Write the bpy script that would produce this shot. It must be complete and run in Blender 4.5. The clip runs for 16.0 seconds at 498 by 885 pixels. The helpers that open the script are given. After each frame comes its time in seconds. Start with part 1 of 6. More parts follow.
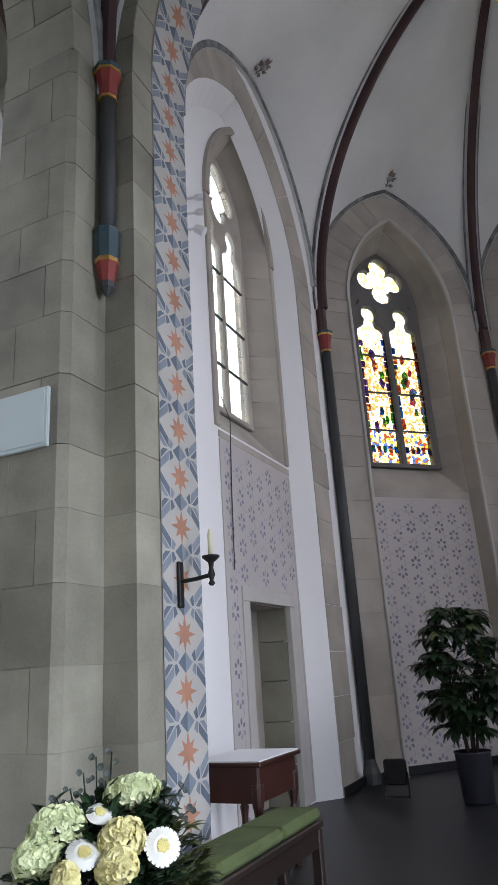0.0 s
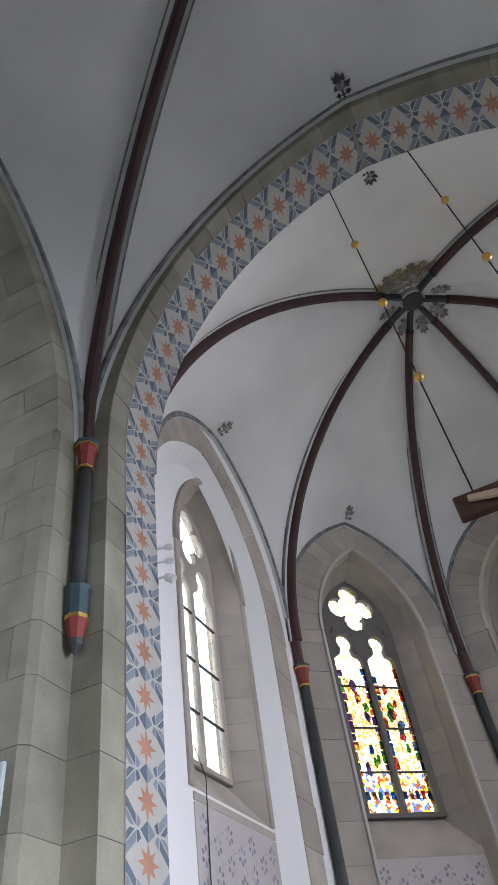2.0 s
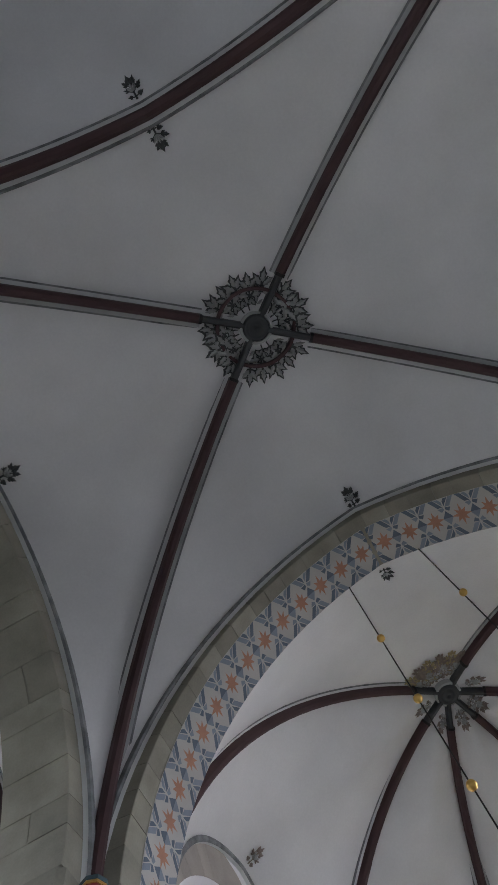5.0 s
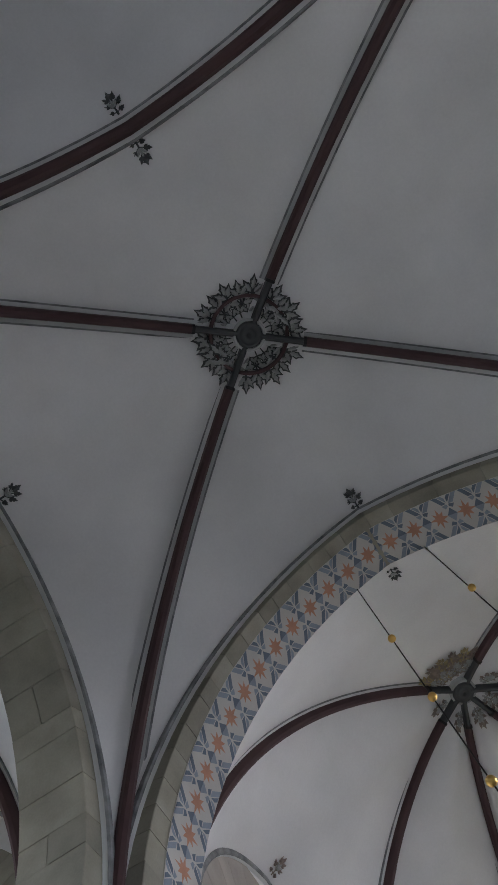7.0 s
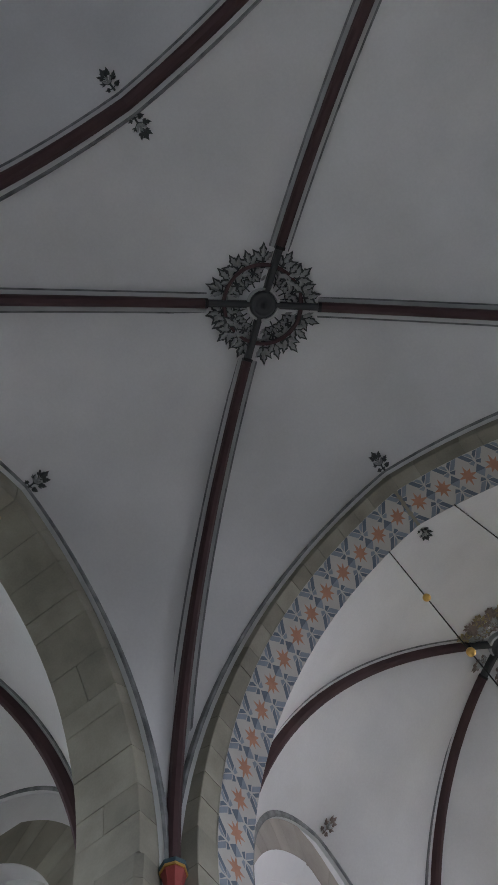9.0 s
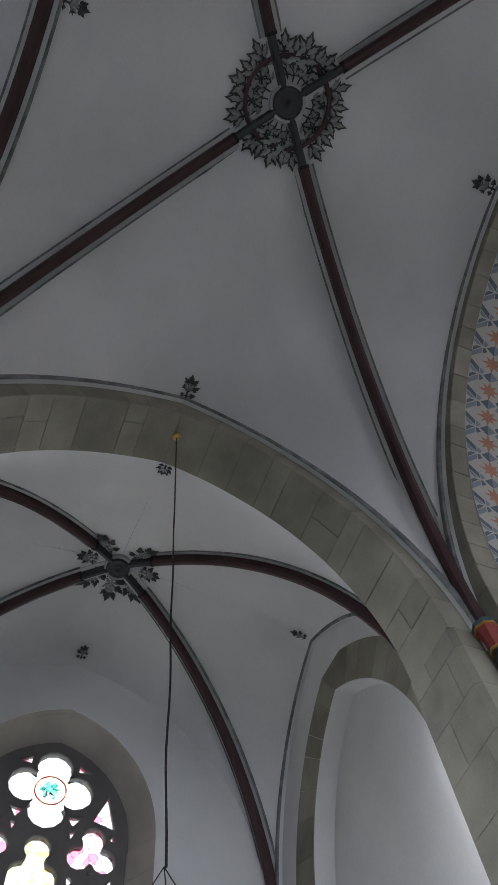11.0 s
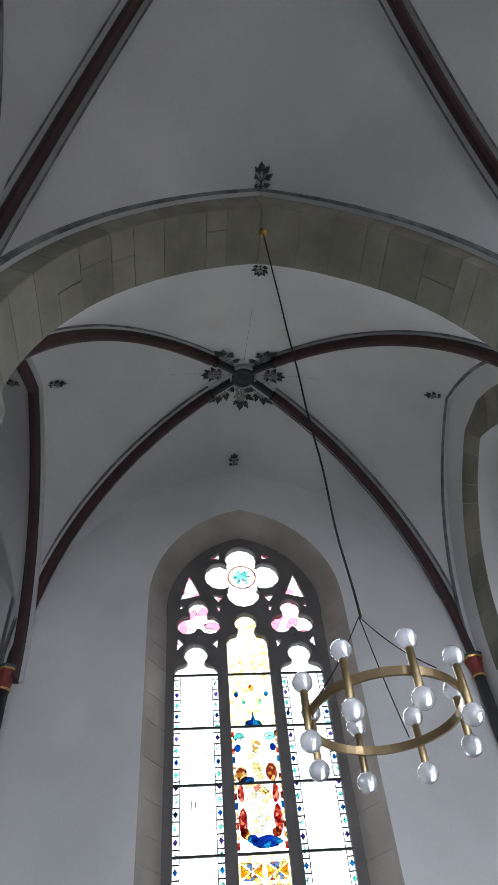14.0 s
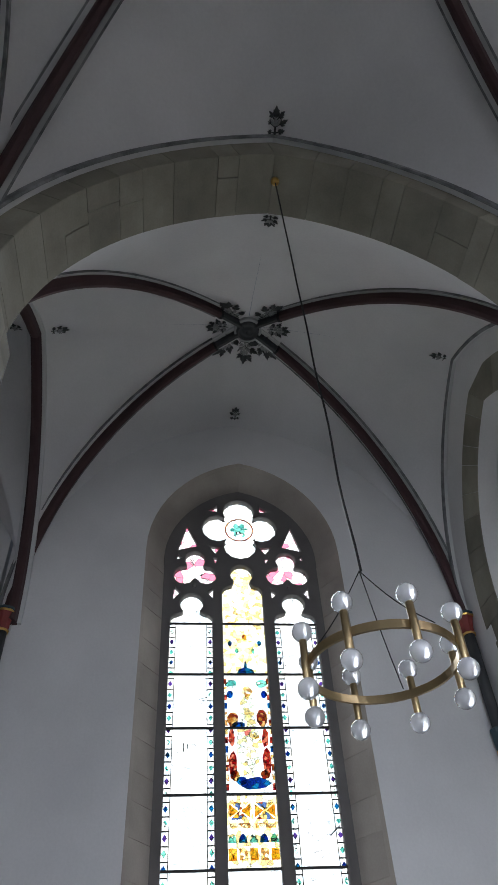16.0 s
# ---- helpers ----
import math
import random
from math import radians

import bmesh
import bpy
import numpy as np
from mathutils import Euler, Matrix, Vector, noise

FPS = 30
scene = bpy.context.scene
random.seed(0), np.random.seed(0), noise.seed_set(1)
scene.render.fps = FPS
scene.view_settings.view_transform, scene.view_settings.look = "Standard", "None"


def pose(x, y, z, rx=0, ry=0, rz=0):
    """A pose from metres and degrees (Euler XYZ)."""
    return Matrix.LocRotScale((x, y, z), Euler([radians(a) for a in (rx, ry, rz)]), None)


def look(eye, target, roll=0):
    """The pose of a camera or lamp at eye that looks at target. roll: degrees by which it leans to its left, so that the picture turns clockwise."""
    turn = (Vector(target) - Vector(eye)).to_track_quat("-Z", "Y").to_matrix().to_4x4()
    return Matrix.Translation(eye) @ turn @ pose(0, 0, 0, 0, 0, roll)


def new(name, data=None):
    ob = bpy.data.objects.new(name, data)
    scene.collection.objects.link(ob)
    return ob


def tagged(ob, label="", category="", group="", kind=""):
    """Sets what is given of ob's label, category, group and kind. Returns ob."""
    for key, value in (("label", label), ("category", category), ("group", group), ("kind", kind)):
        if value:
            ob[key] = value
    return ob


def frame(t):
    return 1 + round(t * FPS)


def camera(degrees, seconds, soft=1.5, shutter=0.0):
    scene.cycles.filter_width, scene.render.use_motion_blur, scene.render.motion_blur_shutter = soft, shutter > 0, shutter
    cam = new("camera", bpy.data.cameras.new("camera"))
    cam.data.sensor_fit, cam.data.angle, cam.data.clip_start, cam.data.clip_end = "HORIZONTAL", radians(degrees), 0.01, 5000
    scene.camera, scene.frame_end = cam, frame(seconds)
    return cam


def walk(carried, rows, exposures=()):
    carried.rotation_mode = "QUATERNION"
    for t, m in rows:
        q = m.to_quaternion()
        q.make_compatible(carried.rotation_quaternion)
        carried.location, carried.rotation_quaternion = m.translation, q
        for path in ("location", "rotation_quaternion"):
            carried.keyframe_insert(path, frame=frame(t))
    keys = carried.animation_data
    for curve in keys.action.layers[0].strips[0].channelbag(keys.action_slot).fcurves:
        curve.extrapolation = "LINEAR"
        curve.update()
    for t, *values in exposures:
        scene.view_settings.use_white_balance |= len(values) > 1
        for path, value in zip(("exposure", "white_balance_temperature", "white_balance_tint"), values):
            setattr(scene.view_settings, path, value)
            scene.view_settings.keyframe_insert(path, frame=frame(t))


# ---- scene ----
cam = camera(40.19, 16.0)
PATH = [
    (0, look((-0.947, -0.839, 1.514), (-2.926, 3.468, 3.105), -3.73)),
    (0.5, look((-0.931, -0.874, 1.533), (-2.825, 3.344, 3.435), -2.84)),
    (1, look((-0.924, -0.842, 1.599), (-2.798, 3.218, 3.837), -4.79)),
    (1.5, look((-0.884, -0.923, 1.596), (-2.648, 3.013, 4.125), -5.47)),
    (2, look((-0.830, -0.949, 1.644), (-1.956, 2.416, 5.166), -10.24)),
    (2.5, look((-0.814, -0.989, 1.642), (-1.343, 2.057, 5.572), -13.70)),
    (3, look((-0.808, -1.026, 1.637), (-1.235, 1.357, 6.012), -14.92)),
    (3.5, look((-0.818, -1.024, 1.636), (-1.058, 0.758, 6.302), -19.93)),
    (4, look((-0.836, -1.026, 1.647), (-0.979, 0.436, 6.427), -20.40)),
    (4.2, look((-0.839, -1.020, 1.654), (-0.877, 0.254, 6.489), -24.43)),
    (6.3, look((-0.846, -0.977, 1.647), (-0.840, 0.156, 6.517), -33.27)),
    (6.5, look((-0.843, -0.964, 1.651), (-0.806, 0.152, 6.524), -34.41)),
    (7, look((-0.844, -0.955, 1.652), (-0.823, 0.168, 6.524), -33.15)),
    (7.5, look((-0.844, -0.953, 1.649), (-0.848, 0.170, 6.521), -31.70)),
    (8, look((-0.847, -0.946, 1.649), (-0.870, 0.181, 6.520), -30.47)),
    (8.2, look((-0.847, -0.942, 1.646), (-0.858, 0.197, 6.514), -30.76)),
    (10.3, look((-0.840, -0.921, 1.652), (-1.910, 0.261, 6.391), -15.97)),
    (10.5, look((-0.866, -0.933, 1.691), (-2.078, 0.233, 6.400), -15.55)),
    (11, look((-0.876, -0.992, 1.604), (-2.626, 0.050, 6.170), -10.23)),
    (11.5, look((-0.918, -0.982, 1.646), (-3.338, -0.027, 5.916), -12.05)),
    (12, look((-0.934, -0.973, 1.657), (-3.881, -0.298, 5.640), -7.94)),
    (12.5, look((-0.872, -0.988, 1.604), (-3.924, -0.277, 5.501), -7.74)),
    (13, look((-0.871, -0.998, 1.603), (-4.041, -0.334, 5.412), -7.34)),
    (13.5, look((-0.878, -1.009, 1.612), (-4.023, -0.413, 5.452), -7.23)),
    (14, look((-0.874, -1.022, 1.605), (-4.050, -0.544, 5.437), -6.34)),
    (14.5, look((-0.875, -1.028, 1.604), (-4.065, -0.586, 5.428), -5.37)),
    (15, look((-0.883, -1.039, 1.603), (-4.158, -0.620, 5.358), -4.83)),
    (15.5, look((-0.895, -1.057, 1.607), (-4.177, -0.644, 5.356), -4.15)),
    (16, look((-0.908, -1.076, 1.604), (-4.326, -0.578, 5.219), -3.98)),
]
EXPOSURES = [(0.0, -0.25), (1.2, -0.10), (2.5, 0.20), (3.3, 0.02), (4.0, -0.05), (8.0, -0.05), (11.0, -0.12), (12.0, 0.10), (13.0, -0.05), (14.5, -0.25), (16.0, -0.60)]
walk(cam, PATH, EXPOSURES)

# ---- light ----
world = bpy.data.worlds.new("sky")
scene.world = world
world.use_nodes = True
wn = world.node_tree
sky = wn.nodes.new("ShaderNodeTexSky")
sky.sky_type, sky.sun_disc = "NISHITA", False
sky.sun_elevation, sky.sun_rotation = radians(38), radians(150)
wn.links.new(sky.outputs[0], wn.nodes["Background"].inputs[0])
wn.nodes["Background"].inputs[1].default_value = 0.12

sun = new("sun", bpy.data.lights.new("sun", "SUN"))
sun.data.energy, sun.data.angle, sun.data.color = 0.8, radians(12), (1, 0.97, 0.92)
sun.matrix_world = look((0, 0, 0), (-0.6, 0.9, -0.8))


def window_light(eye, target, width, height, power, colour=(1, 1, 1), spread=180):
    """Daylight that stands outside a window's glass, or in an unseen opening added for light."""
    lamp = new("window_daylight", bpy.data.lights.new("window_daylight", "AREA"))
    lamp.data.shape, lamp.data.size, lamp.data.size_y = "RECTANGLE", width, height
    lamp.data.energy, lamp.data.color, lamp.data.spread = power, colour, radians(spread)
    lamp.matrix_world = look(eye, target)
    return lamp


APSE_LIGHT = 250
T_LIGHT, SOUTH_LIGHT, WEST_LIGHT = 215, 340, 60
BACKDROP_GLOW = 3.4
CHANDELIER, CH_TURN = (-4.28, 0.070, 3.43), 0.13


# ---- materials ----
def material(name, colour, rough=0.8, metal=0.0, var=0.12, scale=6.0, bump=0.15, tint=None, fine=60.0, bump_dist=0.004, per_piece=0.0, transmission=0.0, coat=0.0):
    """A surface with stains at one scale and grain at another."""
    m = bpy.data.materials.new(name)
    m.use_nodes = True
    nt = m.node_tree
    n, l = nt.nodes, nt.links
    b = n["Principled BSDF"]
    b.inputs["Roughness"].default_value, b.inputs["Metallic"].default_value = rough, metal
    b.inputs["Transmission Weight"].default_value = transmission
    b.inputs["Coat Weight"].default_value = coat
    tc = n.new("ShaderNodeTexCoord")
    big, small = n.new("ShaderNodeTexNoise"), n.new("ShaderNodeTexNoise")
    big.inputs["Scale"].default_value, big.inputs["Detail"].default_value = scale * 0.25, 5
    small.inputs["Scale"].default_value, small.inputs["Detail"].default_value = fine, 3
    l.new(tc.outputs["Object"], big.inputs["Vector"])
    l.new(tc.outputs["Object"], small.inputs["Vector"])
    ramp = n.new("ShaderNodeMix")
    ramp.data_type = "RGBA"
    dark = [c * (1 - 2 * var) for c in colour]
    light = tint or [min(1, c * (1 + var)) for c in colour]
    ramp.inputs[6].default_value, ramp.inputs[7].default_value = (*dark, 1), (*light, 1)
    fac = n.new("ShaderNodeMath")
    fac.operation = "MULTIPLY_ADD"
    l.new(small.outputs[0], fac.inputs[0])
    fac.inputs[1].default_value = 0.35
    spread = n.new("ShaderNodeMapRange")
    spread.inputs[1].default_value, spread.inputs[2].default_value, spread.inputs[3].default_value, spread.inputs[4].default_value = 0.3, 0.7, 0.0, 0.65
    l.new(big.outputs[0], spread.inputs[0])
    l.new(spread.outputs[0], fac.inputs[2])
    l.new(fac.outputs[0], ramp.inputs[0])
    out = ramp.outputs[2]
    if per_piece:
        info, hsv, mr = n.new("ShaderNodeObjectInfo"), n.new("ShaderNodeHueSaturation"), n.new("ShaderNodeMapRange")
        mr.inputs[3].default_value, mr.inputs[4].default_value = 1 - per_piece, 1 + per_piece
        l.new(info.outputs["Random"], mr.inputs[0])
        l.new(mr.outputs[0], hsv.inputs["Value"])
        l.new(out, hsv.inputs["Color"])
        out = hsv.outputs[0]
    l.new(out, b.inputs["Base Color"])
    if bump:
        bp = n.new("ShaderNodeBump")
        bp.inputs["Strength"].default_value, bp.inputs["Distance"].default_value = bump, bump_dist
        l.new(small.outputs[0], bp.inputs["Height"])
        l.new(bp.outputs[0], b.inputs["Normal"])
    return m


def glass_material(name, colours, scale=9.0, lead=0.03, clear=0.0):
    """Coloured leaded glass: small pieces of the given colours, which let the daylight through."""
    m = bpy.data.materials.new(name)
    m.use_nodes = True
    nt = m.node_tree
    n, l = nt.nodes, nt.links
    n.remove(n["Principled BSDF"])
    tc = n.new("ShaderNodeTexCoord")
    vor, edge = n.new("ShaderNodeTexVoronoi"), n.new("ShaderNodeTexVoronoi")
    edge.feature = "DISTANCE_TO_EDGE"
    for v in (vor, edge):
        v.inputs["Scale"].default_value = scale
        l.new(tc.outputs["Object"], v.inputs["Vector"])
    sep = n.new("ShaderNodeSeparateColor")
    l.new(vor.outputs["Color"], sep.inputs[0])
    ramp = n.new("ShaderNodeValToRGB")
    ramp.color_ramp.interpolation = "CONSTANT"
    for i, c in enumerate(colours):
        e = ramp.color_ramp.elements[i] if i < 2 else ramp.color_ramp.elements.new(0.5)
        e.position, e.color = i / len(colours), (*c, 1)
    l.new(sep.outputs[0], ramp.inputs[0])
    cut = n.new("ShaderNodeMath")
    cut.operation = "GREATER_THAN"
    cut.inputs[1].default_value = lead
    l.new(edge.outputs["Distance"], cut.inputs[0])
    mul = n.new("ShaderNodeMix")
    mul.data_type = "RGBA"
    mul.inputs[6].default_value = (0.03, 0.03, 0.035, 1)
    l.new(cut.outputs[0], mul.inputs[0])
    l.new(ramp.outputs[0], mul.inputs[7])
    tr, gl, mix = n.new("ShaderNodeBsdfTransparent"), n.new("ShaderNodeBsdfGlossy"), n.new("ShaderNodeMixShader")
    gl.inputs["Roughness"].default_value = 0.12
    mix.inputs[0].default_value = 0.04
    l.new(mul.outputs[2], tr.inputs[0])
    l.new(tr.outputs[0], mix.inputs[1])
    l.new(gl.outputs[0], mix.inputs[2])
    l.new(mix.outputs[0], n["Material Output"].inputs[0])
    return m


STONE = material("sandstone", (0.292, 0.278, 0.222), 0.85, var=0.21, scale=7, bump=0.35, per_piece=0.15, fine=45)
STONE_PINK = material("apse_sandstone", (0.42, 0.38, 0.335), 0.85, var=0.16, scale=5, bump=0.35, per_piece=0.09, fine=45)
MORTAR = material("mortar", (0.26, 0.24, 0.205), 0.95, var=0.15)
PLASTER = material("limewashed_plaster", (0.77, 0.768, 0.765), 0.92, var=0.105, scale=2.2, bump=0.2, fine=30)
PLASTER_WHITE = material("white_plaster", (0.80, 0.795, 0.80), 0.9, var=0.04, scale=2, bump=0.1, fine=30)
RED_RIB = material("dark_red_paint", (0.070, 0.034, 0.036), 0.7, var=0.16, scale=8, bump=0.1)
RED = material("bright_red_paint", (0.27, 0.045, 0.038), 0.6, var=0.12, scale=14, bump=0.1)
GOLD = material("gilding", (0.75, 0.48, 0.14), 0.32, metal=0.9, var=0.1, scale=20, bump=0.05)
SHAFT = material("dark_grey_green_paint", (0.050, 0.054, 0.056), 0.6, var=0.15, scale=8, bump=0.1)
TEAL = material("teal_paint", (0.045, 0.085, 0.10), 0.55, var=0.15, scale=14, bump=0.1)
LINE_DARK = material("dark_grey_painted_line", (0.125, 0.14, 0.145), 0.85, var=0.3, scale=20, bump=0, tint=(0.36, 0.37, 0.37))
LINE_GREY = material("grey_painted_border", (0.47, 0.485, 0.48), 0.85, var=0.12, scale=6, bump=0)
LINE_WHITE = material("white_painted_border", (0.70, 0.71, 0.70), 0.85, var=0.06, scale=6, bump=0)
FLOOR = material("polished_dark_slate", (0.016, 0.017, 0.020), 0.42, var=0.25, scale=5, bump=0.08)
# unseen crossing floor: paler than the slate so that it bounces light up
FLOOR_GREY = material("grey_sandstone_slabs", (0.125, 0.122, 0.117), 0.6, var=0.15, scale=4, bump=0.1)
CREAM = material("cream_paint", (0.48, 0.465, 0.435), 0.88, var=0.07, scale=8, bump=0.08)
ORANGE = material("faded_orange_paint", (0.45, 0.23, 0.15), 0.88, var=0.12, scale=18, bump=0.05)
BLUE = material("faded_blue_paint", (0.125, 0.155, 0.20), 0.88, var=0.14, scale=18, bump=0.05)
BLUE_LIGHT = material("pale_blue_paint", (0.23, 0.27, 0.32), 0.88, var=0.12, scale=18, bump=0.05)
PINK = material("pale_pink_grey_paint", (0.50, 0.46, 0.455), 0.9, var=0.06, scale=3, bump=0.08)
LILAC = material("lilac_grey_paint", (0.27, 0.27, 0.34), 0.9, var=0.22, scale=14, bump=0.04)
LILAC_PALE = material("worn_lilac_paint", (0.40, 0.385, 0.415), 0.9, var=0.12, scale=14, bump=0.04)
LEAF_DARK = material("dark_leaf_paint", (0.075, 0.082, 0.08), 0.85, var=0.25, scale=30, bump=0.1)
LEAF_PALE = material("pale_leaf_paint", (0.38, 0.39, 0.38), 0.85, var=0.15, scale=30, bump=0.1)
LEAF_GOLD = material("dull_gold_leaf_paint", (0.40, 0.33, 0.17), 0.7, var=0.2, scale=30, bump=0.1)
LEAF_BROWN = material("brown_gilt_leaf_paint", (0.27, 0.22, 0.19), 0.8, var=0.2, scale=30, bump=0.1)
# tracery stone, its colour darkened to hold the shade of a backlit window
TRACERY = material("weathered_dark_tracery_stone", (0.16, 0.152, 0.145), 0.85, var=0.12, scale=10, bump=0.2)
IRON = material("black_wrought_iron", (0.025, 0.024, 0.024), 0.5, metal=0.6, var=0.2, scale=30, bump=0.1)
BRASS = material("brushed_brass", (0.47, 0.36, 0.20), 0.32, metal=1.0, var=0.1, scale=25, bump=0.05)
WOOD = material("red_brown_wood", (0.045, 0.014, 0.010), 0.45, var=0.25, scale=10, bump=0.15)
WOOD_DARK = material("dark_stained_wood", (0.022, 0.012, 0.009), 0.5, var=0.25, scale=10, bump=0.15)
CROSS_WOOD = material("brown_cross_wood", (0.075, 0.032, 0.020), 0.55, var=0.2, scale=12, bump=0.15)
GREEN = material("green_velvet", (0.095, 0.125, 0.045), 0.95, var=0.18, scale=12, bump=0.25, fine=140)
WAX = material("ivory_candle_wax", (0.72, 0.70, 0.48), 0.5, var=0.04, bump=0.05)
LINEN = material("white_linen", (0.78, 0.78, 0.80), 0.9, var=0.03, scale=8, bump=0.2, fine=120)
WHITE_METAL = material("white_lacquered_metal", (0.72, 0.72, 0.72), 0.4, var=0.04, bump=0.02)
FLESH = material("painted_carved_wood", (0.50, 0.38, 0.27), 0.6, var=0.12, scale=14, bump=0.1)
POT = material("dark_planter", (0.025, 0.025, 0.035), 0.4, var=0.15, scale=8, bump=0.05)
FOLIAGE = material("glossy_dark_leaf", (0.018, 0.040, 0.016), 0.35, var=0.3, scale=12, bump=0.1, per_piece=0.25)
FOLIAGE_LIGHT = material("yellow_green_leaf", (0.075, 0.095, 0.022), 0.5, var=0.3, scale=20, bump=0.1, per_piece=0.25)
EUCALYPTUS = material("grey_green_leaf", (0.045, 0.055, 0.05), 0.6, var=0.25, scale=20, bump=0.1)
PETAL = material("white_petal", (0.72, 0.72, 0.66), 0.6, var=0.05, scale=30, bump=0.1)
PETAL_YELLOW = material("pale_yellow_petal", (0.74, 0.68, 0.34), 0.6, var=0.1, scale=30, bump=0.1)
PETAL_GREEN = material("pale_green_petal", (0.66, 0.72, 0.42), 0.6, var=0.12, scale=30, bump=0.1)
FLOWER_EYE = material("pale_flower_eye", (0.66, 0.58, 0.22), 0.8, var=0.15, scale=60, bump=0.3)
BULB = material("clear_bulb_glass", (0.92, 0.94, 0.96), 0.12, var=0.0, bump=0, transmission=0.68)
FILAMENT = material("white_bulb_core", (0.85, 0.85, 0.85), 0.4, var=0, bump=0)
PANEL = material("pale_frosted_panel", (0.55, 0.64, 0.64), 0.3, var=0.03, scale=3, bump=0.03, coat=0.3)
BARS = material("black_saddle_bar", (0.02, 0.02, 0.02), 0.6, var=0.1, bump=0)

CLEAR = [(0.90, 0.93, 0.95), (0.97, 0.97, 0.95), (0.86, 0.90, 0.92), (0.95, 0.96, 0.97)]
GLASS_CLEAR = glass_material("pale_leaded_glass", CLEAR, 7, 0.006)
GLASS_PALE = glass_material("pale_yellow_glass", [(0.95, 0.94, 0.88), (0.9, 0.86, 0.62), (0.96, 0.95, 0.92), (0.94, 0.93, 0.86), (0.86, 0.76, 0.5), (0.96, 0.95, 0.93)], 16, 0.014)
GLASS_GOLD = glass_material("golden_glass", [(0.80, 0.62, 0.20), (0.95, 0.92, 0.85), (0.30, 0.40, 0.65), (0.9, 0.82, 0.55), (0.94, 0.93, 0.88), (0.6, 0.25, 0.12), (0.95, 0.93, 0.86)], 20, 0.018)
GLASS_ROSY = glass_material("rosy_glass", [(0.95, 0.93, 0.95), (0.9, 0.5, 0.6), (0.96, 0.95, 0.96), (0.95, 0.8, 0.84)], 8, 0.012)
GLASS_RED = glass_material("ruby_glass", [(0.50, 0.04, 0.06), (0.6, 0.18, 0.12), (0.40, 0.03, 0.04), (0.75, 0.4, 0.3)], 22, 0.02)
GLASS_BLUE = glass_material("blue_glass", [(0.03, 0.22, 0.5), (0.06, 0.36, 0.55), (0.03, 0.12, 0.42)], 12, 0.02)
GLASS_GREEN = glass_material("green_glass", [(0.05, 0.32, 0.12), (0.10, 0.42, 0.10), (0.3, 0.5, 0.1)], 12, 0.02)
GLASS_TEAL = glass_material("pale_teal_glass", [(0.45, 0.80, 0.72), (0.85, 0.93, 0.9), (0.3, 0.65, 0.6)], 12, 0.02)
GLASS_PURPLE = glass_material("violet_glass", [(0.16, 0.07, 0.32), (0.22, 0.12, 0.4), (0.3, 0.2, 0.5)], 12, 0.02)
GLASS_IVORY = glass_material("ivory_glass", [(0.95, 0.92, 0.82), (0.85, 0.72, 0.40), (0.96, 0.95, 0.9), (0.74, 0.54, 0.28), (0.93, 0.86, 0.66), (0.95, 0.94, 0.9)], 22, 0.014)
GLASS_YELLOW = glass_material("yellow_glass", [(0.85, 0.62, 0.12), (0.9, 0.72, 0.25), (0.8, 0.52, 0.1)], 24, 0.014)
GLASS_BROWN = glass_material("amber_glass", [(0.42, 0.16, 0.07), (0.62, 0.38, 0.14), (0.45, 0.10, 0.08), (0.8, 0.6, 0.35)], 22, 0.02)


# ---- building helpers ----
from mathutils.bvhtree import BVHTree


def part(name, bm, mat, parent=None, label=""):
    """Links a bmesh as one mesh object, under a thing if one is given."""
    me = bpy.data.meshes.new(name)
    bmesh.ops.recalc_face_normals(bm, faces=bm.faces)
    bm.to_mesh(me)
    bm.free()
    me.materials.append(mat)
    ob = new(name, me)
    ob.parent = parent
    if label:
        ob["label"] = label
    return ob


def thing(name, label, category, kind="", group="", at=(0, 0, 0)):
    ob = new(name)
    ob.location = at
    return tagged(ob, label, category, group, kind)


def box(bm, x0, x1, y0, y1, z0, z1, m=None, bevel=0.0):
    v = [bm.verts.new(p) for p in ((x0, y0, z0), (x1, y0, z0), (x1, y1, z0), (x0, y1, z0), (x0, y0, z1), (x1, y0, z1), (x1, y1, z1), (x0, y1, z1))]
    f = [bm.faces.new([v[i] for i in q]) for q in ((3, 2, 1, 0), (4, 5, 6, 7), (0, 1, 5, 4), (1, 2, 6, 5), (2, 3, 7, 6), (3, 0, 4, 7))]
    if bevel:
        es = list({e for q in f for e in q.edges})
        r = bmesh.ops.bevel(bm, geom=es, offset=bevel, segments=1, affect="EDGES")
        v = list({w for q in r["faces"] for w in q.verts} | {w for w in v if w.is_valid})
    if m:
        bmesh.ops.transform(bm, matrix=m, verts=v)
    return v


def prism(bm, poly, z0, z1):
    """A plan outline raised from z0 to z1."""
    lo, hi = [bm.verts.new((x, y, z0)) for x, y in poly], [bm.verts.new((x, y, z1)) for x, y in poly]
    bm.faces.new(lo[::-1])
    bm.faces.new(hi)
    for i in range(len(poly)):
        j = (i + 1) % len(poly)
        bm.faces.new((lo[i], lo[j], hi[j], hi[i]))


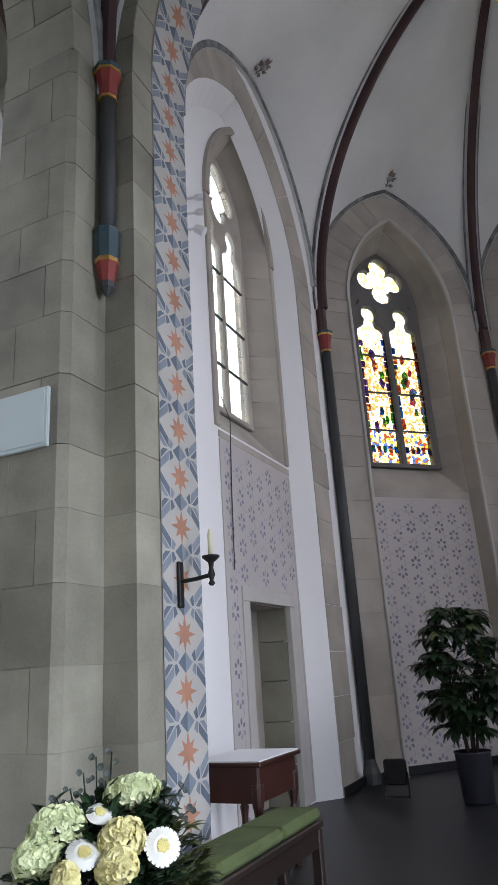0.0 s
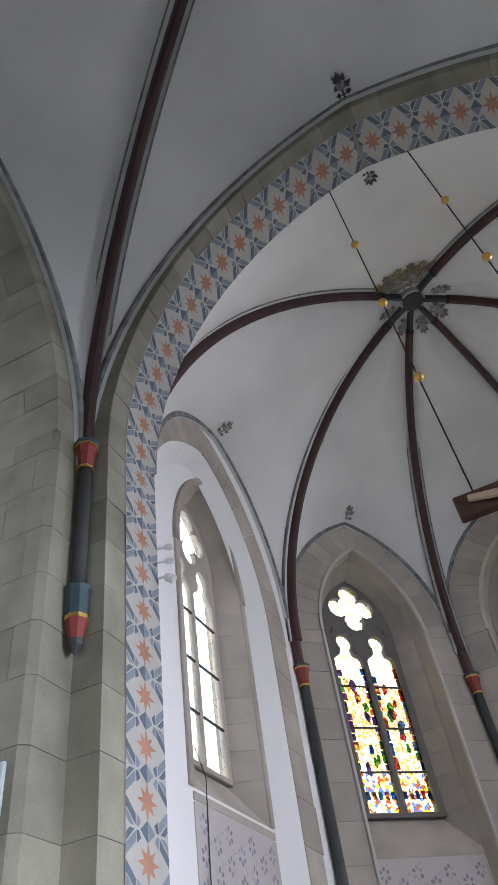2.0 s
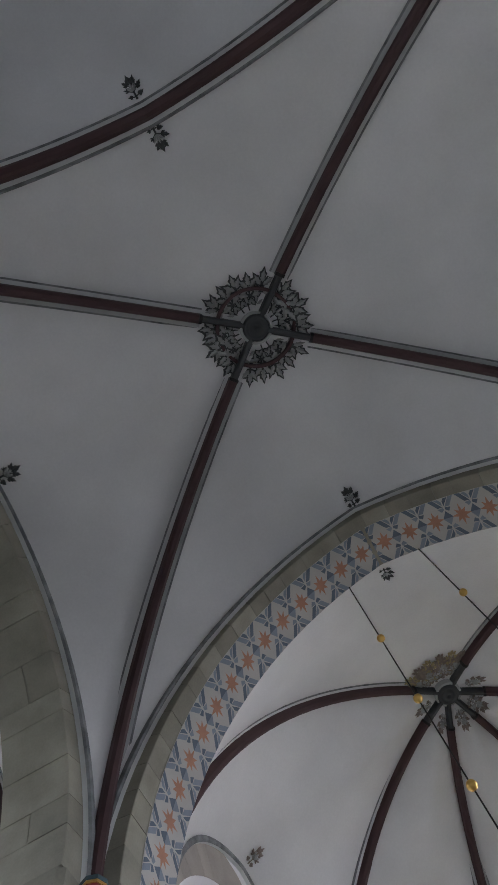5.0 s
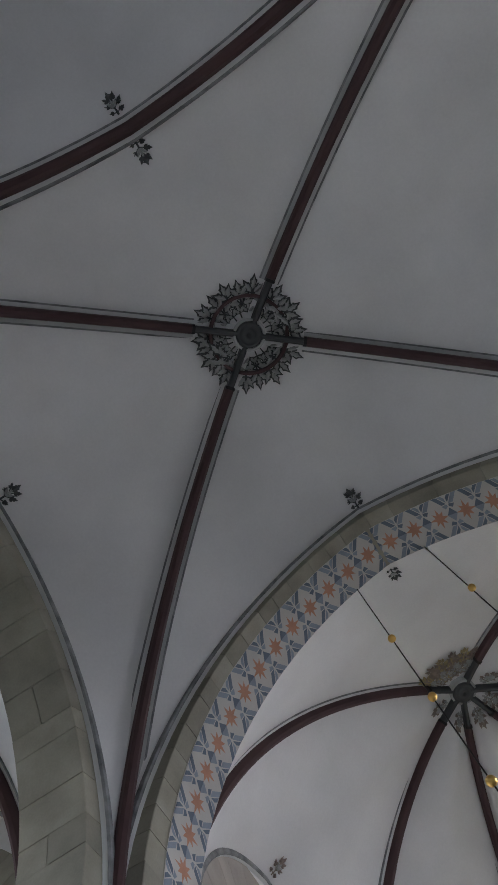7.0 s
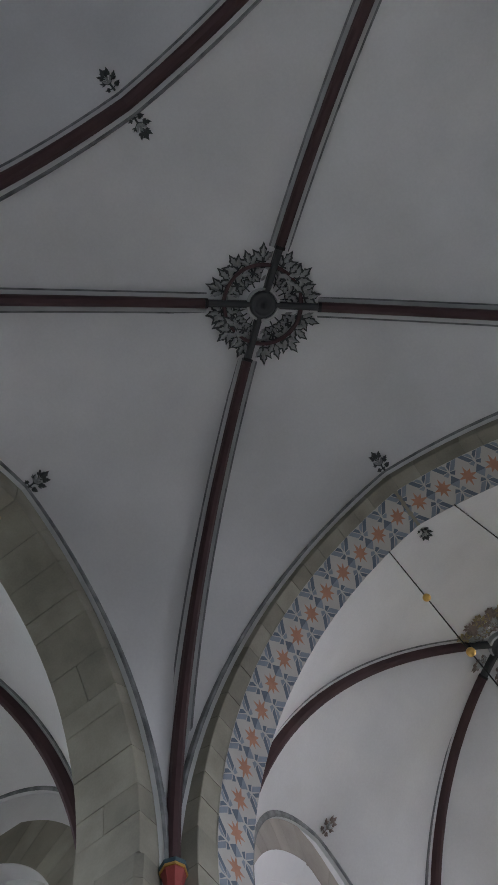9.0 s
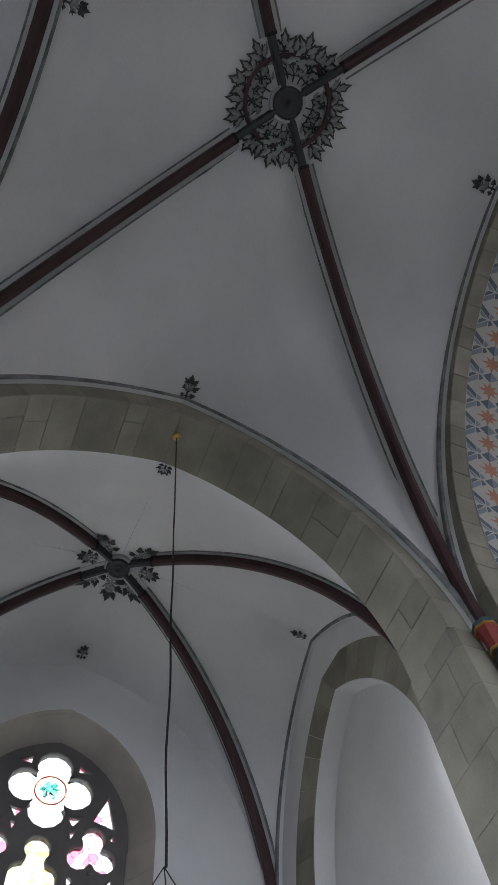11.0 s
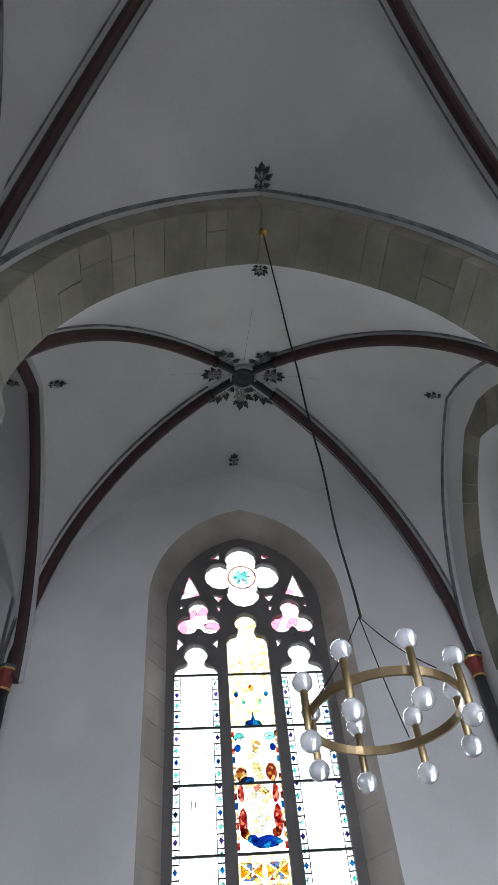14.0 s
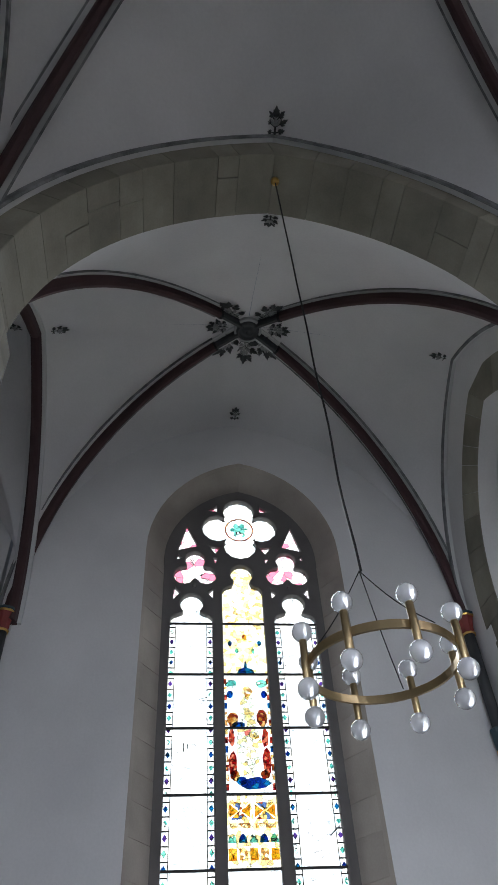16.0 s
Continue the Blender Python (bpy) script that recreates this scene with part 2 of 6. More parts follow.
def lathe(bm, profile, centre, steps=16, m=None):
    """Rings of (radius, height) turned about an upright axis."""
    rings = []
    for r, h in profile:
        rings.append([bm.verts.new((centre[0] + r * math.cos(2 * math.pi * i / steps), centre[1] + r * math.sin(2 * math.pi * i / steps), centre[2] + h)) for i in range(steps)])
    for a, b in zip(rings, rings[1:]):
        for i in range(steps):
            j = (i + 1) % steps
            f = bm.faces.new((a[i], a[j], b[j], b[i]))
            f.smooth = steps >= 12
    bm.faces.new(rings[0][::-1])
    bm.faces.new(rings[-1])
    vs = [v for q in rings for v in q]
    if m:
        bmesh.ops.transform(bm, matrix=m, verts=vs)
    return vs


def tube(bm, pts, radius, steps=8):
    """A round bar along a line of points."""
    pts = [Vector(p) for p in pts]
    rings = []
    for i, p in enumerate(pts):
        d = (pts[min(i + 1, len(pts) - 1)] - pts[max(i - 1, 0)]).normalized()
        a = d.orthogonal().normalized() if abs(d.z) > 0.95 else d.cross(Vector((0, 0, 1))).normalized()
        b = d.cross(a)
        r = radius[i] if isinstance(radius, (list, tuple)) else radius
        rings.append([bm.verts.new(p + r * (a * math.cos(2 * math.pi * k / steps) + b * math.sin(2 * math.pi * k / steps))) for k in range(steps)])
    for a, b in zip(rings, rings[1:]):
        for k in range(steps):
            j = (k + 1) % steps
            bm.faces.new((a[k], a[j], b[j], b[k]))
    bm.faces.new(rings[0][::-1])
    bm.faces.new(rings[-1])


class Arch:
    """A pointed arch in an upright plane: half its span, the spring line's and the apex's height, the plan centre and the plan direction of the span."""

    def __init__(self, half, spring, apex, centre, along):
        h = apex - spring
        self.r = (half * half + h * h) / (2 * half)
        self.cx, self.half, self.spring, self.apex = half - self.r, half, spring, apex
        self.end = math.asin(min(1, h / self.r)) if self.cx <= 0 else math.pi - math.asin(min(1, h / self.r))
        self.centre, self.along = Vector(centre), Vector((*along, 0)).normalized()
        self.side = Vector((-self.along.y, self.along.x, 0))

    def flat(self, s, grow=0.0):
        """s from -1 (one springer) over 0 (apex) to 1 (other springer): the way along the span and the height."""
        a = (1 - abs(s)) * self.end
        r = self.r + grow
        x = max(0.0, self.cx + r * math.cos(a))
        return (x if s >= 0 else -x), self.spring + r * math.sin(a)

    def at(self, s, grow=0.0, deep=0.0):
        x, z = self.flat(s, grow)
        p = self.centre + self.along * x + self.side * deep
        return Vector((p.x, p.y, z))


def strip_sweep(bm, rows):
    """A skin over rows of points, closed round each row."""
    vs = [[bm.verts.new(p) for p in row] for row in rows]
    n = len(vs[0])
    for a, b in zip(vs, vs[1:]):
        for i in range(n):
            j = (i + 1) % n
            bm.faces.new((a[i], a[j], b[j], b[i]))
    bm.faces.new(vs[0][::-1])
    bm.faces.new(vs[-1])


def web_tree(bm):
    """Joins and smooths the webs of a vault, and gives a search tree of them."""
    bmesh.ops.remove_doubles(bm, verts=bm.verts, dist=0.002)
    for f in bm.faces:
        f.smooth = True
    bmesh.ops.recalc_face_normals(bm, faces=bm.faces)
    bm.normal_update()
    return BVHTree.FromBMesh(bm)


def sheet(bm, rows):
    vs = [[bm.verts.new(p) for p in row] for row in rows]
    for a, b in zip(vs, vs[1:]):
        for i in range(len(a) - 1):
            bm.faces.new((a[i], a[i + 1], b[i + 1], b[i]))


def arch_sweep(arch, profile, s0=-1.0, s1=1.0, steps=40):
    """A bar along an arch. profile: (growth outwards, depth) points."""
    bm = bmesh.new()
    strip_sweep(bm, [[arch.at(s0 + (s1 - s0) * i / steps, g, d) for g, d in profile] for i in range(steps + 1)])
    return bm


class Rib:
    """Half an arch from a springer in the plan to the boss."""

    def __init__(self, foot, boss, spring):
        self.foot, self.boss = Vector((foot[0], foot[1], 0)), Vector((boss[0], boss[1], 0))
        d = self.foot - self.boss
        self.arch = Arch(d.length, spring, boss[2], self.boss, (d.x, d.y))

    def at(self, q, grow=0.0, deep=0.0):
        """q from 0 (springer) to 1 (boss)."""
        return self.arch.at(1 - q, grow, deep)


def q_at(rib, distance):
    """Where on a rib one is at that distance in plan from the boss."""
    a = rib.arch
    return 1 - (1 - math.acos(max(-1, min(1, (distance - a.cx) / a.r))) / a.end)


def rib_thing(rib, label, q0=0.0, q1=1.0, scale=1.0, below=0.0):
    t = thing("vault_rib", label, "vault rib", group="vault ribs")
    w = scale
    bars = (("body", RED_RIB, [(-0.17 * w, -0.025 * w), (-0.13 * w, -0.06 * w), (-0.02, -0.072 * w), (0.05, -0.072 * w), (0.05, 0.072 * w), (-0.02, 0.072 * w), (-0.13 * w, 0.06 * w), (-0.17 * w, 0.025 * w)], "dark red painted moulded bar"),
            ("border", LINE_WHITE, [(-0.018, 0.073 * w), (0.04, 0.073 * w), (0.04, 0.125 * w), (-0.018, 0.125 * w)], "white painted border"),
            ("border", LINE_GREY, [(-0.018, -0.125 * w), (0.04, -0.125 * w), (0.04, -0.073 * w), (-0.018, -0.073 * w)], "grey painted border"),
            ("line", LINE_DARK, [(-0.022, 0.126 * w), (0.04, 0.126 * w), (0.04, 0.150 * w), (-0.022, 0.150 * w)], "dark grey painted line"),
            ("line", LINE_DARK, [(-0.022, -0.150 * w), (0.04, -0.150 * w), (0.04, -0.126 * w), (-0.022, -0.126 * w)], "dark grey painted line"))
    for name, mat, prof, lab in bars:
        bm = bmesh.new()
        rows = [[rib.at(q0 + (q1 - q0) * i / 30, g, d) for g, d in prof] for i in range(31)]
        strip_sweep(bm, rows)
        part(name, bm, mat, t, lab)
    return t


def vault_cells(bm, ribs, arches, corners, dome=0.10, steps=22, cross=9):
    """Webs between ribs and wall arches. For each side: the ribs at its two corners and the wall arch (s = -1 at the first corner)."""
    for (ra, rb), arch in zip(ribs, arches):
        for rib, sign in ((ra, -1), (rb, 1)):
            rows = []
            for i in range(steps + 1):
                q = i / steps
                a, b = rib.at(q, 0.02), arch.at(sign * (1 - q), 0.0)
                row = []
                for k in range(cross + 1):
                    f = k / cross
                    p = a.lerp(b, f)
                    p.z += dome * 4 * f * (1 - f) * q
                    row.append(p)
                rows.append(row)
            sheet(bm, rows)


def arch_blocks(parent, arch, thick, d0, d1, count, mat, name="voussoir", gap=0.0025, s0=-1.0, s1=1.0, jut=0.0, split=0.0):
    """Wedge stones along an arch, from depth d0 to d1, with open joints; some are laid as two stones."""
    cuts = [s0 + (s1 - s0) * (i + (random.uniform(-0.22, 0.22) if 0 < i < count else 0)) / count for i in range(count + 1)]
    g = gap / arch.r
    for a, b in zip(cuts, cuts[1:]):
        mid = d0 + (d1 - d0) * random.uniform(0.35, 0.65)
        for e0, e1 in (((d0, mid - gap), (mid + gap, d1)) if random.random() < split else ((d0, d1),)):
            off = random.uniform(-jut, jut)
            bm = bmesh.new()
            rows = []
            for k in range(4):
                s = a + g + (b - a - 2 * g) * k / 3
                c = 0.008
                rows.append([arch.at(s, off + c, e0), arch.at(s, off, e0 + c), arch.at(s, off, e1 - c), arch.at(s, off + c, e1), arch.at(s, thick, e1), arch.at(s, thick, e0)])
            strip_sweep(bm, rows)
            part(name, bm, mat, parent)


def curve_mesh(name, outlines, depth, bevel, m, mat, parent, label=""):
    """A flat plate with openings, from closed outlines, given depth."""
    cu = bpy.data.curves.new(name, "CURVE")
    cu.dimensions, cu.fill_mode, cu.extrude, cu.bevel_depth, cu.bevel_resolution = "2D", "BOTH", depth / 2, bevel, 0
    for pts in outlines:
        sp = cu.splines.new("POLY")
        sp.points.add(len(pts) - 1)
        for p, (x, y) in zip(sp.points, pts):
            p.co = (x, y, 0, 1)
        sp.use_cyclic_u = True
    tmp = bpy.data.objects.new(name, cu)
    me = bpy.data.meshes.new_from_object(tmp)
    bpy.data.objects.remove(tmp)
    bpy.data.curves.remove(cu)
    me.name = name
    me.transform(m)
    me.materials.clear()
    me.materials.append(mat)
    ob = new(name, me)
    ob.parent = parent
    if label:
        ob["label"] = label
    return ob


def wall_frame(point, right, out):
    """A matrix that lays flat drawings (x right, y up) on a wall; z of the drawing faces into the room."""
    r, o = Vector((*right, 0)).normalized(), Vector((*out, 0)).normalized()
    m = Matrix((r, Vector((0, 0, 1)), -o)).transposed().to_4x4()
    m.translation = Vector(point)
    return m


def pointed(half, bottom, spring, apex, cx=0.0, n=12):
    """The outline of a pointed opening."""
    a = Arch(half, spring, apex, (0, 0, 0), (1, 0))
    pts = [(cx - half, bottom), (cx + half, bottom)]
    for i in range(2 * n + 1):
        x, z = a.flat(1 - i / n)
        pts.append((cx + x, z))
    return pts


def foil(cx, cy, r, lobes, lobe, turn=0.0, n=8):
    """A foiled opening: lobes round a centre."""
    pts = []
    half = math.pi / lobes
    for k in range(lobes):
        c = turn + 2 * half * k
        ox, oy = cx + r * math.cos(c), cy + r * math.sin(c)
        spread = math.pi * 0.66 if lobes > 3 else math.pi * 0.70
        for i in range(n + 1):
            a = c - spread + 2 * spread * i / n
            pts.append((ox + lobe * math.cos(a), oy + lobe * math.sin(a)))
    return pts


def circle(cx, cy, r, n=18):
    return [(cx + r * math.cos(2 * math.pi * i / n), cy + r * math.sin(2 * math.pi * i / n)) for i in range(n)]


def rect(x0, x1, y0, y1):
    return [(x0, y0), (x1, y0), (x1, y1), (x0, y1)]


def light_head(cx, half, bottom, spring, top):
    """A window light whose head narrows to a round foil."""
    pts = [(cx - half, bottom), (cx + half, bottom), (cx + half, spring)]
    sh = [(0.96, 0.05), (0.82, 0.12), (0.62, 0.15), (0.50, 0.17)]
    h = top - spring
    pts += [(cx + half * a, spring + h * b * 1.6) for a, b in sh]
    r = half * 0.58
    cy = top - r
    for i in range(13):
        a = -0.75 + (math.pi + 1.5) * i / 12
        pts.append((cx + r * math.cos(a), cy + r * math.sin(a)))
    pts += [(cx - half * a, spring + h * b * 1.6) for a, b in sh[::-1]]
    pts.append((cx - half, spring))
    return pts


# ---- plan ----
# The crossing lies round the origin; the apse is towards +y, the transept towards -x.
CX, CY = 3.95, 3.07            # arch planes of the crossing
SPRING = 6.4
BOSS = (0.015, -0.04, 11.5)
APSE = (0.0, 7.2)              # centre of the apse's eight-sided plan
APSE_IN = 4.0                  # from there to its walls
APSE_BOSS = (0.05, 7.16, 11.97)
T_BOSS = (-7.45, -0.01, 11.42)
T_BACK, T_FRONT, T_SIDE = -9.6, -4.70, 3.35

# crossing: ribs, arches, webs
corners = [(-CX, CY), (CX, CY), (CX, -CY), (-CX, -CY)]
cross_ribs = [Rib(c, BOSS, 6.6) for c in corners]
chancel_rim = Arch(3.92, SPRING, 11.20, (0.04, CY, 0), (1, 0))
transept_rim = Arch(3.02, SPRING, 10.25, (-CX, -0.08, 0), (0, 1))
nave_rim = Arch(3.85, SPRING, 10.92, (0, -CY, 0), (-1, 0))
bm = bmesh.new()
webs = {}
vault_cells(bm, [(cross_ribs[0], cross_ribs[1]), (cross_ribs[1], cross_ribs[2]), (cross_ribs[2], cross_ribs[3]), (cross_ribs[3], cross_ribs[0])],
            [chancel_rim, Arch(2.95, SPRING, 10.30, (CX, 0, 0), (0, -1)), nave_rim, transept_rim], corners)
webs["crossing"] = web_tree(bm)
tagged(part("ceiling", bm, PLASTER), "white plastered rib vault webs over the crossing", "ceiling", kind="structure")
for r in cross_ribs:
    rib_thing(r, "dark red painted stone rib with white and grey borders", 0.02, q_at(r, 0.80))


def rim_lines(arch, parent, deep=-1, gap=0.0):
    """The painted edging where a web meets an arch: a white band and a dark line, on the room's side."""
    for name, mat, a, b in (("border", LINE_WHITE, 0.0, 0.055), ("line", LINE_DARK, 0.057, 0.082)):
        prof = [(-0.012, deep * (a + gap)), (0.05, deep * (a + gap)), (0.05 + 0.25 * b, deep * (b + gap)), (-0.012 + 0.25 * b, deep * (b + gap))]
        part(name, arch_sweep(arch, prof), mat, parent, "white painted border" if name == "border" else "dark grey painted line")


# chancel arch, painted on its inner side
chancel_soffit = Arch(3.65, 6.65, 11.03, (0, CY, 0), (1, 0))
chancel_arch = thing("chancel_arch", "pointed sandstone chancel arch with painted star band", "arch", kind="structure")
arch_blocks(chancel_arch, chancel_soffit, 0.37, 0.0, 0.88, 34, STONE, jut=0.004)
part("backing", arch_sweep(chancel_soffit, [(0.02, 0.02), (0.02, 0.86), (0.75, 0.86), (0.75, 0.02)]), MORTAR, chancel_arch)
rim_lines(chancel_rim, chancel_arch)
transept_soffit = Arch(2.68, 6.65, 9.86, (-CX, -0.05, 0), (0, 1))
transept_arch = thing("transept_arch", "plain pointed sandstone arch into the transept", "arch", kind="structure")
arch_blocks(transept_arch, transept_soffit, 0.46, 0.0, 0.75, 22, STONE, jut=0.006, split=0.35)
part("backing", arch_sweep(transept_soffit, [(0.02, 0.02), (0.02, 0.73), (0.75, 0.73), (0.75, 0.02)]), MORTAR, transept_arch)
rim_lines(transept_rim, transept_arch)
south_arch = thing("south_arch", "plain pointed sandstone arch opposite the transept", "arch", kind="structure")
part("backing", arch_sweep(Arch(2.62, SPRING, 9.86, (CX, 0, 0), (0, -1)), [(0.0, 0.0), (0.0, 0.75), (0.75, 0.75), (0.75, 0.0)]), STONE, south_arch)
nave_arch = thing("transverse_rib", "dark red painted transverse rib with grey borders", "vault rib", group="vault ribs")
part("body", arch_sweep(nave_rim, [(-0.16, -0.03), (-0.12, -0.065), (-0.02, -0.08), (0.08, -0.08), (0.08, 0.08), (-0.02, 0.08), (-0.12, 0.065), (-0.16, 0.03)]), RED_RIB, nave_arch)
for s in (-1, 1):
    part("border", arch_sweep(nave_rim, [(-0.02, s * 0.082), (0.06, s * 0.082), (0.06, s * 0.135), (-0.02, s * 0.135)]), LINE_WHITE, nave_arch, "white painted border")
    part("line", arch_sweep(nave_rim, [(-0.025, s * 0.137), (0.06, s * 0.137), (0.06, s * 0.162), (-0.025, s * 0.162)]), LINE_DARK, nave_arch, "dark grey painted line")

# crossing piers in courses of dressed stone
LEVELS = [0.0, 0.12, 0.62, 1.12, 1.62, 2.13, 2.63, 3.08, 3.61, 4.11, 4.55, 4.99, 5.46, 5.93, 6.4, 6.65]


def pier(sx, sy):
    t = thing("pier", "cream sandstone ashlar pier with recessed corner", "pier", kind="structure")

    def flip(poly):
        q = [(x * sx, y * sy) for x, y in poly]
        return q if sx * sy > 0 else q[::-1]
    bm = bmesh.new()
    prism(bm, flip([(-4.692, 2.628), (-4.0, 2.628), (-3.938, 2.69), (-3.938, 3.078), (-3.658, 3.078), (-3.658, 3.942), (-4.692, 3.942)]), 0, 6.63)
    part("core", bm, MORTAR, t, "recessed mortar joints")
    for k, (a, b) in enumerate(zip(LEVELS, LEVELS[1:])):
        g = 0.003
        cut = (-4.42, -4.15)[k % 2]
        blocks = [[(-4.70, 2.62), (cut - g, 2.62), (cut - g, 3.3), (-4.70, 3.3)],
                  [(cut + g, 2.62), (-3.99, 2.62), (-3.93, 2.68), (-3.93, 3.05), (-3.93, 3.3), (cut + g, 3.3)],
                  [(-3.928, 3.07), (-3.65, 3.07), (-3.65, 3.95), (-3.928, 3.95)]]
        for poly in blocks:
            bm = bmesh.new()
            o = random.uniform(-0.003, 0.003)
            prism(bm, flip([(x + o, y - o) for x, y in poly]), a + g, b - g)
            part("stone_block", bm, STONE, t)
    return t


for sx, sy in ((1, 1), (-1, 1), (1, -1), (-1, -1)):
    pier(sx, sy)


def wall_shaft(x, y, top, bottom, r=0.085, label=""):
    """A slim painted shaft with a red and gold capital, on a hanging corbel or the floor."""
    t = thing("wall_shaft", label, "wall shaft", group="wall shafts")
    hang = bottom > 0.5
    z1 = top - 0.34
    bm = bmesh.new()
    lathe(bm, [(r, bottom + (0.52 if hang else 0.3)), (r, z1)], (x, y, 0), 14)
    part("shaft", bm, SHAFT, t, "dark grey-green painted shaft")
    bm = bmesh.new()
    lathe(bm, [(r * 1.05, z1 + 0.03), (r * 1.15, z1 + 0.06), (r * 1.25, z1 + 0.16), (r * 1.7, z1 + 0.28)], (x, y, 0), 8)
    part("capital", bm, RED, t, "red painted capital")
    for za, zb, ra, rb in ((z1, z1 + 0.03, 1.25, 1.25), (z1 + 0.28, z1 + 0.31, 1.85, 1.85)):
        bm = bmesh.new()
        lathe(bm, [(r * ra, za), (r * ra * 1.04, (za + zb) / 2), (r * rb, zb)], (x, y, 0), 8)
        part("gilt_ring", bm, GOLD, t, "gilded moulding")
    bm = bmesh.new()
    lathe(bm, [(r * 1.9, z1 + 0.31), (r * 1.95, z1 + 0.35)], (x, y, 0), 8)
    part("abacus", bm, TEAL, t, "dark painted abacus")
    if hang:
        bm = bmesh.new()
        lathe(bm, [(r * 1.35, bottom + 0.25), (r * 1.5, bottom + 0.34), (r * 1.5, bottom + 0.47), (r * 1.65, bottom + 0.52), (r * 1.2, bottom + 0.545)], (x, y, 0), 8)
        part("base", bm, TEAL, t, "teal painted base")
        bm = bmesh.new()
        lathe(bm, [(r * 1.45, bottom + 0.215), (r * 1.5, bottom + 0.25)], (x, y, 0), 8)
        part("gilt_ring", bm, GOLD, t, "gilded moulding")
        bm = bmesh.new()
        lathe(bm, [(r * 0.85, bottom + 0.05), (r * 0.95, bottom + 0.08), (r * 1.4, bottom + 0.215)], (x, y, 0), 8)
        part("corbel", bm, RED, t, "red painted corbel")
        bm = bmesh.new()
        lathe(bm, [(r * 0.1, bottom - 0.07), (r * 0.9, bottom), (r * 0.95, bottom + 0.05)], (x, y, 0), 8)
        part("corbel_tip", bm, SHAFT, t)
    else:
        bm = bmesh.new()
        lathe(bm, [(r * 1.7, 0), (r * 1.7, 0.14), (r * 1.3, 0.22), (r * 1.0, 0.31)], (x, y, 0), 10)
        part("base", bm, SHAFT, t)
    return t


for sx, sy in ((-1, 1), (1, 1), (1, -1), (-1, -1)):
    wall_shaft(sx * 3.83, sy * 2.96, 6.62, 4.42, 0.067, "hanging grey-green wall shaft with red and gold capital")

# floor
bm = bmesh.new()
box(bm, -14, 8, 2.4, 14, -0.3, -0.004)
tagged(part("floor_apse", bm, FLOOR), "polished dark slate floor", "floor", kind="structure")
# out of view; its grey is chosen as a reflector for vault and piers
bm = bmesh.new()
box(bm, -14, 8, -14, 2.4, -0.3, -0.004)
tagged(part("floor_crossing", bm, FLOOR_GREY), "unseen plain grey floor, toned to bounce light upwards", "floor", kind="structure")


def loft(bm, outs):
    vs = [[bm.verts.new(p) for p in o] for o in outs]
    n = len(vs[0])
    for a, b in zip(vs, vs[1:]):
        for i in range(n):
            j = (i + 1) % n
            bm.faces.new((a[i], a[j], b[j], b[i]))


def on_wall(m, pts, deep):
    return [m @ Vector((x, y, -deep)) for x, y in pts]


